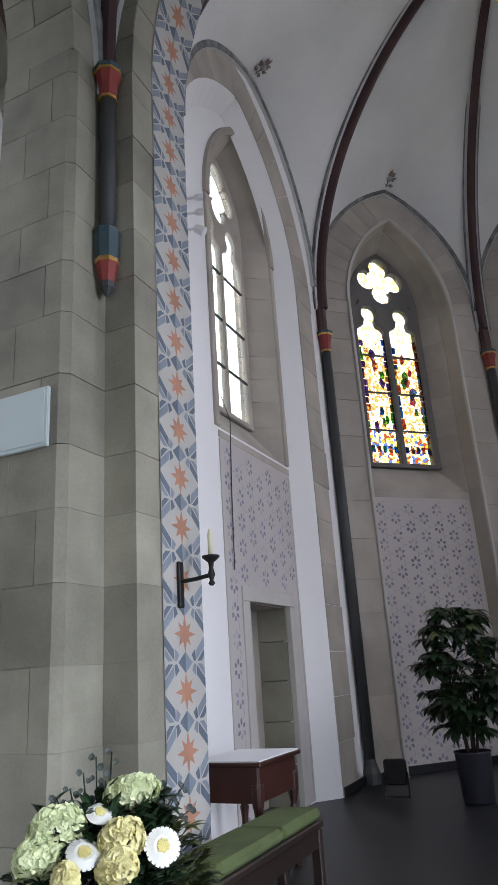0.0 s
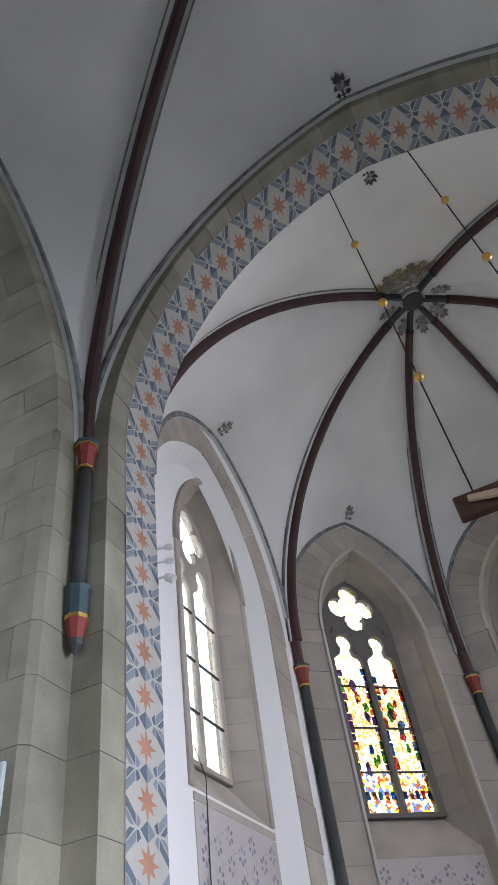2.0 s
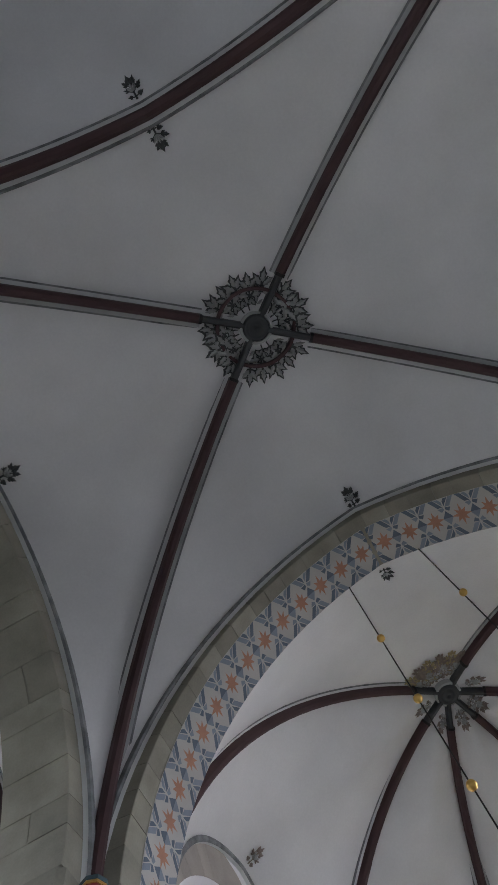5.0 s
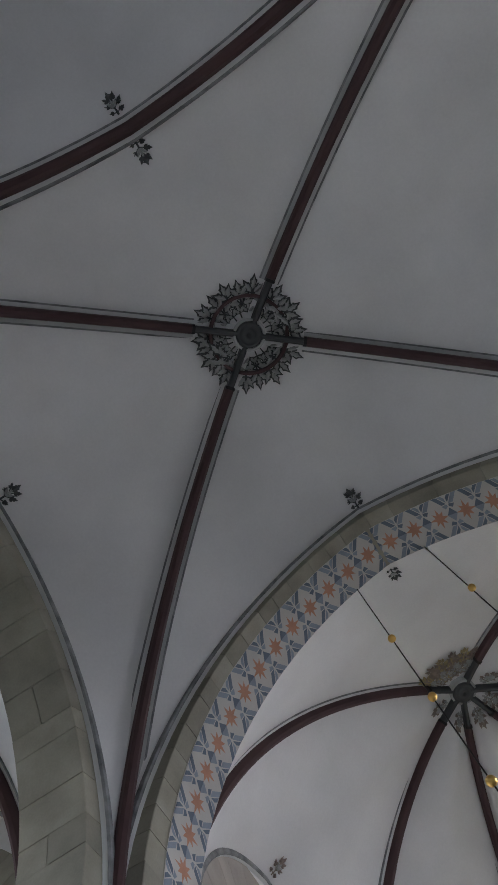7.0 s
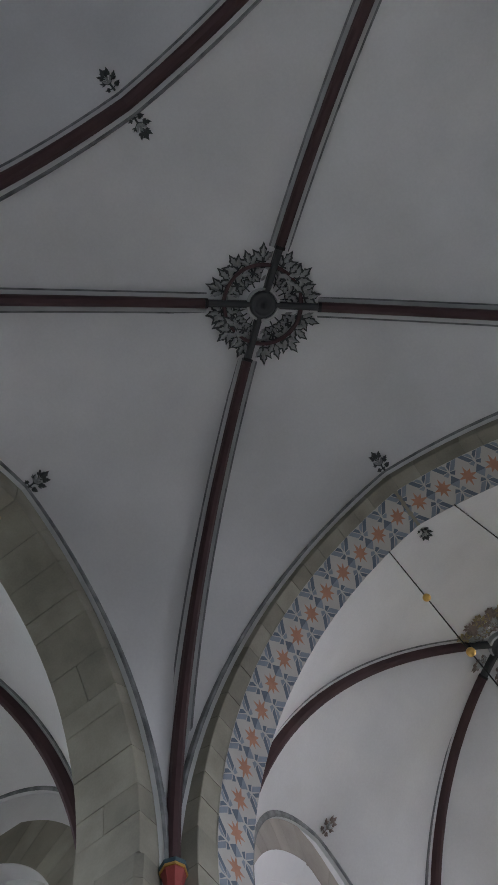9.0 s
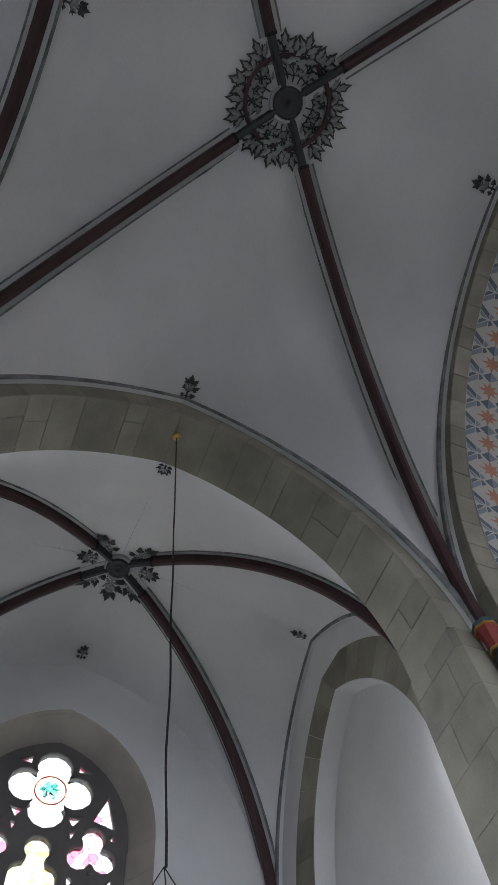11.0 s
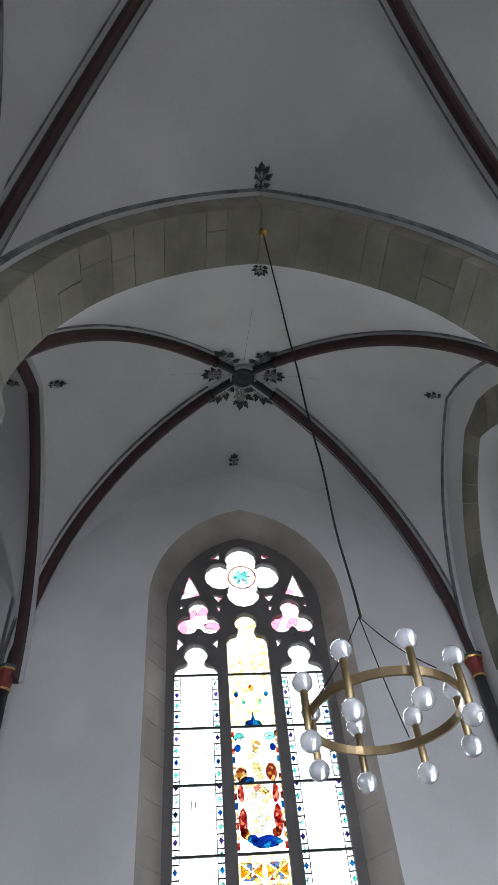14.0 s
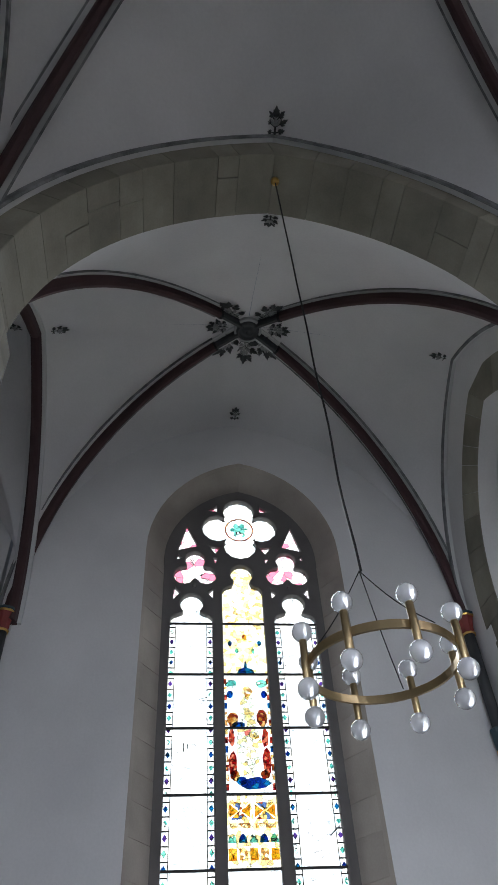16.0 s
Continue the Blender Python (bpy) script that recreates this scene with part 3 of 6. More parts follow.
def stained_window(parent_name, m, deep, half, sill, spring, apex, bars, kind, label):
    """Stone tracery with glass panes and saddle bars, set in an opening."""
    w = thing(parent_name, label, "window", kind="structure")
    mm = m @ Matrix.Translation((0, 0.095 if kind == "three" else 0.0, -deep))
    panes = []
    if kind in ("two", "clear"):
        mull, lw = 0.045, half / 2 - 0.035
        cxs = (-half / 2, half / 2)
        heads = [light_head(c, lw, sill + 0.03, spring - 0.54, spring) for c in cxs]
        cy = apex - half * 0.80 if kind == "two" else apex - half * 0.86
        quat = foil(0, cy, half * 0.41, 4, half * 0.33)
        holes = heads + [quat]
        small = []
        for s in (-1, 1):
            small.append([(s * half * 0.84, spring + 0.08), (s * half * 0.93, spring - 0.10), (s * half * 0.76, spring + 0.04), (s * half * 0.74, spring + 0.16)])
            small.append([(s * half * 0.38, apex - 0.29), (s * half * 0.47, apex - 0.28), (s * half * 0.37, apex - 0.22)])
        holes += small
        panes = [(quat, GLASS_CLEAR if kind == "clear" else GLASS_PALE)] + [(q, GLASS_CLEAR if kind == "clear" else GLASS_ROSY if i % 2 else GLASS_IVORY) for i, q in enumerate(small)]
        rows = [sill + 0.03] + bars + [spring + 0.02]
    else:
        lw = 0.335
        cxs = (-0.80, 0.0, 0.80)
        heads = [light_head(-0.80, lw, sill + 0.03, 7.20, 7.68), light_head(0.0, lw, sill + 0.03, 7.70, 8.24), light_head(0.80, lw, sill + 0.03, 7.20, 7.68)]
        quat = foil(0, 9.0, 0.365, 4, 0.290)
        tre = [foil(s * 0.75, 8.12, 0.205, 3, 0.180, math.pi / 2) for s in (-1, 1)]
        small = []
        for s in (-1, 1):
            small.append([(s * 1.07, 8.50), (s * 0.90, 9.10), (s * 0.68, 8.60)])
            small.append([(s * 0.36, 9.56), (s * 0.62, 9.38), (s * 0.36, 9.36)])
            small.append([(s * 0.58, 8.66), (s * 0.28, 8.62), (s * 0.42, 8.44)])
            small.append([(s * 0.36, 8.40), (s * 0.50, 8.44), (s * 0.42, 8.22)])
            small.append([(s * 1.09, 8.30), (s * 1.04, 8.48), (s * 0.94, 8.36)])
            small.append([(s * 1.11, 7.52), (s * 1.09, 7.86), (s * 0.96, 7.70)])
            small.append([(s * 0.46, 7.56), (s * 0.44, 7.82), (s * 0.58, 7.70)])
            small.append(circle(s * 0.76, 7.82, 0.050, 8))
        holes = heads + [quat] + tre + small
        panes = [(q, GLASS_ROSY) for q in tre] + [(q, GLASS_ROSY) for i, q in enumerate(small)]
        panes.append((quat, GLASS_CLEAR))
        rows = [sill + 0.03] + bars + [8.26]
    outer = pointed(half + 0.05, sill - 0.02, spring, apex + 0.06)
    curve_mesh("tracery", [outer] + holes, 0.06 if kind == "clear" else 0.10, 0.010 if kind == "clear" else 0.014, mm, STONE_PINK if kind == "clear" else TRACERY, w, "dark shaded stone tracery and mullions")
    for q, mat in panes:
        p = curve_mesh("pane", [q], 0.006, 0, mm, mat, w)
        p.visible_shadow = False
    for i, c in enumerate(cxs):
        for k, (a, b) in enumerate(zip(rows, rows[1:])):
            last = k == len(rows) - 2
            if last:
                head = [p for p in heads[i]]
                poly = [(x, max(y, a)) for x, y in head]
                poly = [p for n, p in enumerate(poly) if p != poly[n - 1]]
            else:
                poly = rect(c - lw, c + lw, a, b)
            if kind == "clear":
                mat = GLASS_CLEAR
            elif kind == "three":
                mat = GLASS_CLEAR if i != 1 else (GLASS_PALE if k >= len(rows) - 3 else GLASS_CLEAR)
                if i == 1 and k == len(rows) - 6:
                    mat = GLASS_PALE
            else:
                mat = (GLASS_GOLD, GLASS_IVORY, GLASS_IVORY, GLASS_PALE, GLASS_PALE)[min(k, 4)]
            p = curve_mesh("pane", [poly], 0.006, 0, mm, mat, w)
            p.visible_shadow = False
            if k:
                bm = bmesh.new()
                box(bm, c - lw - 0.02, c + lw + 0.02, a - 0.014, a + 0.014, 0.01, 0.035, mm)
                part("saddle_bar", bm, BARS, w)
    return w, mm


def glass_piece(w, mm, pts, mat, lift):
    p = curve_mesh("coloured_glass", [pts], 0.004, 0, mm @ Matrix.Translation((0, 0, lift)), mat, w)
    p.visible_shadow = False
    return p


def reveal_blocks(w, m, offset, win_half, rev, sill, spring, depth, glass_depth, seed):
    """Courses of dressed stone up both splayed sides of a window."""
    rng = random.Random(seed)
    for s in (-1, 1):
        z = sill + 0.02
        while z < spring - 0.15:
            z2 = min(z + rng.uniform(0.34, 0.56), spring)
            bm = bmesh.new()
            jut = rng.uniform(0.004, 0.010)
            a, b = offset + s * (win_half + rev - jut), offset + s * (win_half + 0.004 - jut)
            rows = []
            for y in (z + 0.005, z2 - 0.005):
                rows.append([bm.verts.new(m @ Vector((x, y, -d))) for x, d in ((a, depth + 0.004), (b, glass_depth + 0.02), (b + s * 0.05, glass_depth + 0.02), (a + s * 0.05, depth + 0.004))])
            for k in range(4):
                j = (k + 1) % 4
                bm.faces.new((rows[0][k], rows[0][j], rows[1][j], rows[1][k]))
            bm.faces.new(rows[0])
            bm.faces.new(rows[1][::-1])
            bmesh.ops.recalc_face_normals(bm, faces=bm.faces)
            part("reveal_stone", bm, STONE_PINK, w)
            z = z2


def niche_wall(name, foot, right, out, half, niche, niche_spring, niche_apex, back_half, win_half, sill, spring, apex, height, kind, bars, offset=0.0, label="", depth=0.25, glass_depth=0.60, door=None, rev=0.16, face=None, dressing=None, win_off=None):
    """A wall with a tall arched niche, a splayed window above and a plain or painted field below."""
    m = wall_frame(foot, right, out)
    face, dressing = face or PLASTER_WHITE, dressing or PLASTER_WHITE
    w = thing(name, label, "wall", kind="structure")
    lo = -0.2
    edge = pointed(niche, -0.1, niche_spring, niche_apex, offset)
    curve_mesh("front", [rect(-half, half, lo, height), edge], depth, 0, m @ Matrix.Translation((0, 0, -depth / 2)), face, w, "white plastered wall face")
    inner = pointed(back_half, -0.1, niche_spring, niche_apex - (niche - back_half) * 0.7, offset)
    mid = offset if win_off is None else win_off
    bm = bmesh.new()
    loft(bm, [on_wall(m, edge, 0.004), on_wall(m, inner, depth)])
    part("splay", bm, dressing, w, "splayed edge of the niche")
    hole = pointed(win_half + rev, sill - 0.52, spring - 0.1, apex + rev * 1.1, mid)
    holes = [hole]
    if door:
        holes.append(rect(door[0], door[1], -0.1, door[2]))
    curve_mesh("back", [rect(offset - niche - 0.1, offset + niche + 0.1, lo, height), *holes], 0.10, 0, m @ Matrix.Translation((0, 0, -depth - 0.05)), dressing, w, "niche field")
    glass = pointed(win_half, sill, spring, apex, mid)
    bm = bmesh.new()
    loft(bm, [on_wall(m, hole, depth - 0.002), on_wall(m, glass, glass_depth + 0.05), on_wall(m, glass, glass_depth + 0.11)])
    part("window_reveal", bm, STONE_PINK, w, "splayed sandstone window reveal with sloping sill")
    # outer skin behind the reveal
    curve_mesh("outer_skin", [rect(-half, half, lo, height), [(x, y) for x, y in pointed(win_half + 0.01, sill - 0.01, spring, apex + 0.01, mid)]], 0.03, 0, m @ Matrix.Translation((0, 0, -glass_depth - 0.10)), STONE_PINK, w)
    reveal_blocks(w, m, mid, win_half, rev, sill, spring - 0.1, depth, glass_depth, len(name) + int(name[-1]))
    win, mm = stained_window("window_" + name[-1], m @ Matrix.Translation((mid, 0, 0)), glass_depth, win_half, sill, spring, apex, bars, kind, label="pointed " + ("three-light" if kind == "three" else "two-light") + " leaded glass window in stone tracery")
    return w, m, win, mm


def stone_dressing(w, m, x_in, x_out, spring, apex, offset, z0=0.0, step=0.5, mat=STONE_PINK, proud=0.012, arch_count=16, thick=0.0, seed=0, sides=(-1, 1), rim=None):
    """Long-and-short dressed stones up both sides of a niche, and wedge stones round its head."""
    rng = random.Random(seed)
    for s in sides:
        z = z0
        while z < spring - 0.01:
            z2 = min(z + step * rng.uniform(0.85, 1.15), spring)
            if spring - z2 < 0.2:
                z2 = spring
            bm = bmesh.new()
            wide = x_out - (0.0 if rng.random() < 0.5 else 0.05)
            a, b = sorted((offset + s * x_in, offset + s * wide))
            box(bm, a, b, z + 0.004, z2 - 0.004, -0.05, proud, m)
            part("stone_block", bm, mat, w)
            z = z2
    o, r, n = m.translation, m.to_3x3() @ Vector((1, 0, 0)), m.to_3x3() @ Vector((0, 0, 1))
    arch = rim or Arch(x_in, spring, apex, o + r * offset, (r.x, r.y))
    arch_blocks(w, arch, thick or (x_out - x_in), -proud, 0.05, arch_count, mat)


# apse: five walls round an eight-sided plan, ribs to a boss
H8 = APSE_IN * math.tan(math.pi / 8)
apse_corners = [(-4.06, 3.97), (-APSE_IN, APSE[1] + H8), (-H8, APSE[1] + APSE_IN), (H8, APSE[1] + APSE_IN), (APSE_IN, APSE[1] + H8), (4.06, 3.97)]
apse_ribs = [Rib(((c[0] - APSE[0]) * 0.985, APSE[1] + (c[1] - APSE[1]) * 0.985), APSE_BOSS, 6.75 if c[1] < 4.5 else 7.1) for c in apse_corners]
apse_rims = []
N_LEN = (APSE[1] + H8) - 3.87
N_MID = (APSE[1] + H8 + 3.87) / 2
walls = [((-APSE_IN, N_MID, 0), (0, 1), (-1, 0), N_LEN / 2, 2.08, 9.98), ((-APSE_IN * 0.70711, APSE[1] + APSE_IN * 0.70711, 0), (1, 1), (-1, 1), H8, 1.56, 9.80),
         ((0, APSE[1] + APSE_IN, 0), (1, 0), (0, 1), H8, 1.56, 9.80), ((APSE_IN * 0.70711, APSE[1] + APSE_IN * 0.70711, 0), (1, -1), (1, 1), H8, 1.56, 9.80),
         ((APSE_IN, N_MID, 0), (0, -1), (1, 0), N_LEN / 2, 2.08, 9.98)]
BARS_APSE = [5.30, 6.00, 6.72]
apse_windows = []
for i, (foot, right, out, half, rim_half, rim_apex) in enumerate(walls):
    side = i in (0, 4)
    flip = 1 if i == 0 else -1
    off = -0.25 * flip if side else 0.0
    door = (-0.31, 0.85, 2.25) if i == 0 else None
    if side:
        res = niche_wall(f"wall_apse_{i + 1}", foot, right, out, half, 1.75, 6.9, 9.22, 1.45, 0.66, 4.66, 7.6, 8.64, 11.0, "clear", BARS_APSE, off,
                         "white apse wall with arched window niche and stencilled field", door=door, rev=0.29, dressing=PLASTER_WHITE, face=PLASTER_WHITE, win_off=0.14 * flip)
    else:
        res = niche_wall(f"wall_apse_{i + 1}", foot, right, out, half, 1.05, 7.4, 9.24, 0.95, 0.66, 4.66, 7.72, 8.80, 11.0, "two", BARS_APSE, off,
                         "sandstone apse wall with arched window niche and stencilled field", rev=0.27, dressing=STONE_PINK, face=STONE_PINK)
    w, m, win, mm = res
    apse_windows.append(res)
    if side:
        # stone hood and jamb strip round the splayed window
        o = m.translation + (m.to_3x3() @ Vector((0.14 * flip, 0, 0)))
        hood = Arch(0.955, 7.26, 8.965, o, right)
        part("hood_moulding", arch_sweep(hood, [(-0.005, 0.20), (0.03, 0.185), (0.10, 0.20), (0.115, 0.26), (-0.005, 0.26)]), STONE_PINK, w, "moulded sandstone window hood")
        for q in (-1, 1):
            bm = bmesh.new()
            box(bm, *sorted((0.14 * flip + q * 0.95, 0.14 * flip + q * 1.05)), 4.14, 7.26, -0.26, -0.215, m, 0.01)
            part("jamb_moulding", bm, STONE_PINK, w, "moulded sandstone window jamb")
        stone_dressing(w, m, 1.755, 2.40, 6.9, 9.23, off, thick=0.64, seed=i, sides=(flip,), step=0.55)
    else:
        stone_dressing(w, m, 1.055, 1.60, 7.4, 9.25, off, thick=0.56, seed=i, step=0.55)
        # a pale roll moulding round the niche's edge
        o = m.translation
        roll = Arch(1.05, 7.4, 9.24, o, right)
        part("moulding", arch_sweep(roll, [(-0.035, -0.03), (0.02, -0.045), (0.03, 0.02), (-0.03, 0.02)]), CREAM, w, "pale moulded edge of the niche")
        for q in (-1, 1):
            bm = bmesh.new()
            box(bm, *sorted((q * 1.015, q * 1.07)), 0.0, 7.4, -0.02, 0.04, m, 0.012)
            part("moulding", bm, CREAM, w, "pale moulded edge of the niche")
    o = m.translation + (m.to_3x3() @ Vector((0.22 * flip if side else -0.03, 0, 0)))
    rim = Arch(rim_half, 7.5, rim_apex, o, right)
    apse_rims.append(rim)
    rim_lines(rim, w, deep=-1)
    for x0, x1, dd in ((-half, -1.5 if side else -1.1, 0.0), (1.5 if side else 1.1, half, 0.0), (-0.94, 0.94, 0.25)):
        if i == 0 and dd:
            continue
        bm = bmesh.new()
        box(bm, x0 + 0.02, x1 - 0.02, 0, 0.11, -dd, -dd + 0.025, m, 0.004)
        part("baseboard", bm, FLOOR, w, "dark slate skirting")
bm = bmesh.new()
front_rim = Arch(3.72, 6.6, 11.08, (0, 3.95, 0), (-1, 0))
vault_cells(bm, [(apse_ribs[i], apse_ribs[i + 1]) for i in range(5)] + [(apse_ribs[5], apse_ribs[0])], apse_rims + [front_rim], None, dome=0.05)
webs["apse"] = web_tree(bm)
tagged(part("ceiling_apse", bm, PLASTER), "white plastered rib vault webs over the apse", "ceiling", kind="structure")
for r in apse_ribs:
    rib_thing(r, "dark red painted apse rib with white and grey borders", 0.0, q_at(r, 0.62), 0.9)
for x, y in apse_corners[1:5]:
    d = Vector((x, y - APSE[1]))
    d = d * (1 - 0.10 / d.length)
    shaft = wall_shaft(d.x, APSE[1] + d.y, 6.66, 0.0, 0.073, "dark floor-standing wall shaft with red and gold capital")
    bm = bmesh.new()
    lathe(bm, [(0.085, 6.65), (0.085, 7.16)], (d.x * 1.006, APSE[1] + d.y * 1.006, 0), 8)
    part("springer", bm, RED_RIB, shaft, "dark red painted rib springer")

# transept
t_corners = [(T_FRONT - 0.28, -T_SIDE), (T_BACK, -T_SIDE - 0.12), (T_BACK, T_SIDE), (T_FRONT - 0.28, T_SIDE)]
t_ribs = [Rib(c, T_BOSS, 6.5 if c[0] > -6 else 7.0) for c in t_corners]
t_left = Arch(2.42, 6.9, 10.50, (-7.15, -T_SIDE, 0), (-1, 0))
t_back = Arch(3.35, 7.3, 11.24, (T_BACK, -0.08, 0), (0, 1))
t_right = Arch(2.30, 7.0, 10.40, (-7.22, T_SIDE, 0), (1, 0))
t_front = Arch(2.9, 6.8, 10.05, (T_FRONT, 0, 0), (0, -1))
bm = bmesh.new()
vault_cells(bm, [(t_ribs[0], t_ribs[1]), (t_ribs[1], t_ribs[2]), (t_ribs[2], t_ribs[3]), (t_ribs[3], t_ribs[0])], [t_left, t_back, t_right, t_front], None)
webs["transept"] = web_tree(bm)
tagged(part("ceiling_transept", bm, PLASTER), "white plastered rib vault webs over the transept", "ceiling", kind="structure")
for r in t_ribs:
    rib_thing(r, "dark red painted transept rib with white and grey borders", 0.0, q_at(r, 0.62), 0.95)
for c in t_corners[1:3]:
    wall_shaft(c[0] + 0.12, c[1] * (0.965 if c[1] > 0 else 0.99), 7.05, 4.8, 0.08, "hanging dark wall shaft with red capital")
left_rib = thing("transverse_rib", "dark red painted transverse rib of the transept", "vault rib", group="vault ribs")
part("body", arch_sweep(t_left, [(-0.16, -0.03), (-0.12, -0.065), (-0.02, -0.08), (0.08, -0.08), (0.08, 0.08), (-0.02, 0.08), (-0.12, 0.065), (-0.16, 0.03)]), RED_RIB, left_rib)
for s in (-1, 1):
    part("border", arch_sweep(t_left, [(-0.02, s * 0.082), (0.06, s * 0.082), (0.06, s * 0.135), (-0.02, s * 0.135)]), LINE_WHITE, left_rib, "white painted border")
BARS_T = [3.85, 4.69, 5.54, 6.32, 7.145]
t_res = niche_wall("wall_transept_1", (T_BACK, -0.02, 0), (0, 1), (-1, 0), 3.58, 1.54, 8.3, 10.24, 1.50, 1.20, 2.9, 8.39, 9.86, 12.4, "three", BARS_T, 0.0,
                   "white plastered transept wall with large traceried window", depth=0.06, glass_depth=0.50, rev=0.31, face=PLASTER, dressing=STONE_PINK)
# right transept wall: blind arch
m = wall_frame((-7.2, T_SIDE, 0), (1, 0), (0, 1))
w = thing("wall_transept_2", "white transept wall with stone-edged blind arch", "wall", kind="structure")
edge = pointed(1.57, -0.1, 6.6, 9.12, 0.2)
curve_mesh("front", [rect(-2.45, 2.5, -0.2, 12), edge], 0.3, 0, m @ Matrix.Translation((0, 0, -0.15)), PLASTER, w)
curve_mesh("back", [rect(-2.45, 2.5, -0.2, 12)], 0.1, 0, m @ Matrix.Translation((0, 0, -0.35)), PLASTER, w)
stone_dressing(w, m, 1.575, 2.0, 6.6, 9.13, 0.2, mat=STONE, arch_count=18, thick=0.55, seed=9)
rim_lines(t_right, w, deep=-1)


# closing walls, the nave and the far aisle bay
def plain_wall(name, label, m, half, height, opening=None, mat=PLASTER):
    w = thing(name, label, "wall", kind="structure")
    outs = [rect(-half, half, -0.02, height)]
    if opening:
        outs.append(pointed(*opening))
    curve_mesh("wall_face", outs, 0.4, 0, m @ Matrix.Translation((0, 0, -0.2)), mat, w)
    return w


nave_ribs = [Rib((CX, -CY), (0, -6.14, 11.5), 6.6), Rib((CX, -9.2), (0, -6.14, 11.5), 6.6), Rib((-CX, -9.2), (0, -6.14, 11.5), 6.6), Rib((-CX, -CY), (0, -6.14, 11.5), 6.6)]
bm = bmesh.new()
vault_cells(bm, [(nave_ribs[0], nave_ribs[1]), (nave_ribs[1], nave_ribs[2]), (nave_ribs[2], nave_ribs[3]), (nave_ribs[3], nave_ribs[0])],
            [Arch(3.0, SPRING, 10.3, (CX, -6.14, 0), (0, -1)), Arch(3.85, SPRING, 10.9, (0, -9.2, 0), (-1, 0)), Arch(3.0, SPRING, 10.3, (-CX, -6.14, 0), (0, 1)), Arch(3.85, SPRING, 10.92, (0, -CY, 0), (1, 0))], None)
webs["nave"] = web_tree(bm)
tagged(part("ceiling_nave", bm, PLASTER), "white plastered rib vault webs over the nave", "ceiling", kind="structure")
for r in nave_ribs:
    rib_thing(r, "dark red painted nave rib with white and grey borders", 0.02, 0.99)
# openings out of view, set low to let added daylight into the crossing
plain_wall("wall_south", "plain white closing wall with unseen opening for added daylight", wall_frame((4.75, 0, 0), (0, -1), (1, 0)), 4.0, 12, (1.5, 0.9, 3.2, 4.4))
plain_wall("wall_west", "plain white closing wall with unseen opening for added daylight", wall_frame((0, -9.2, 0), (-1, 0), (0, -1)), 4.4, 12, (1.6, 0.9, 3.2, 4.4))
plain_wall("wall_nave_north", "plain white nave wall", wall_frame((-CX, -6.3, 0), (0, 1), (-1, 0)), 3.1, 12)
plain_wall("wall_nave_south", "plain white nave wall with unseen opening for added daylight", wall_frame((CX, -6.3, 0), (0, -1), (1, 0)), 3.1, 12, (1.5, 0.9, 3.2, 4.4))
aisle_boss = (-7.15, -5.6, 10.9)
a_ribs = [Rib((T_FRONT, -T_SIDE), aisle_boss, 6.6), Rib((T_FRONT, -8.0), aisle_boss, 6.6), Rib((T_BACK, -8.0), aisle_boss, 6.6), Rib((T_BACK, -T_SIDE), aisle_boss, 6.6)]
bm = bmesh.new()
vault_cells(bm, [(a_ribs[i], a_ribs[(i + 1) % 4]) for i in range(4)], [Arch(2.4, 6.6, 10.2, (T_FRONT, -5.6, 0), (0, -1)), Arch(2.42, 6.6, 10.2, (-7.15, -8.0, 0), (-1, 0)), Arch(2.4, 6.6, 10.2, (T_BACK, -5.6, 0), (0, 1)), Arch(2.42, 6.9, 10.50, (-7.15, -T_SIDE, 0), (1, 0))], None)
webs["aisle"] = web_tree(bm)
tagged(part("ceiling_aisle", bm, PLASTER), "white plastered webs beyond the transept", "ceiling", kind="structure")
plain_wall("wall_aisle_west", "plain white aisle wall", wall_frame((-7.15, -8.0, 0), (-1, 0), (0, -1)), 2.9, 12)
plain_wall("wall_aisle_north", "plain white aisle wall", wall_frame((T_BACK, -5.85, 0), (0, 1), (-1, 0)), 2.2, 12)
plain_wall("wall_aisle_south", "plain white aisle wall", wall_frame((T_FRONT, -5.9, 0), (0, -1), (1, 0)), 2.2, 12)

# bright overcast sky outside each window
SKY_GLOW = bpy.data.materials.new("overcast_sky")
SKY_GLOW.use_nodes = True
sg = SKY_GLOW.node_tree.nodes
sg.remove(sg["Principled BSDF"])
em = sg.new("ShaderNodeEmission")
em.inputs[0].default_value, em.inputs[1].default_value = (0.97, 0.99, 1.0, 1), BACKDROP_GLOW
SKY_GLOW.node_tree.links.new(em.outputs[0], sg["Material Output"].inputs[0])


def backdrop(m, deep, half, z0, z1):
    bm = bmesh.new()
    box(bm, -half, half, z0, z1, -deep - 0.05, -deep, m)
    tagged(part("backdrop", bm, SKY_GLOW), "bright white overcast sky outside the window", "sky", kind="structure")


for w, m, win, mm in apse_windows:
    backdrop(m, 1.45, 2.95 if abs(abs(m.translation.x) - APSE_IN) < 0.01 else 1.15, 4.0, 11.2)
backdrop(t_res[1], 1.6, 2.2, 2.9, 12.2)

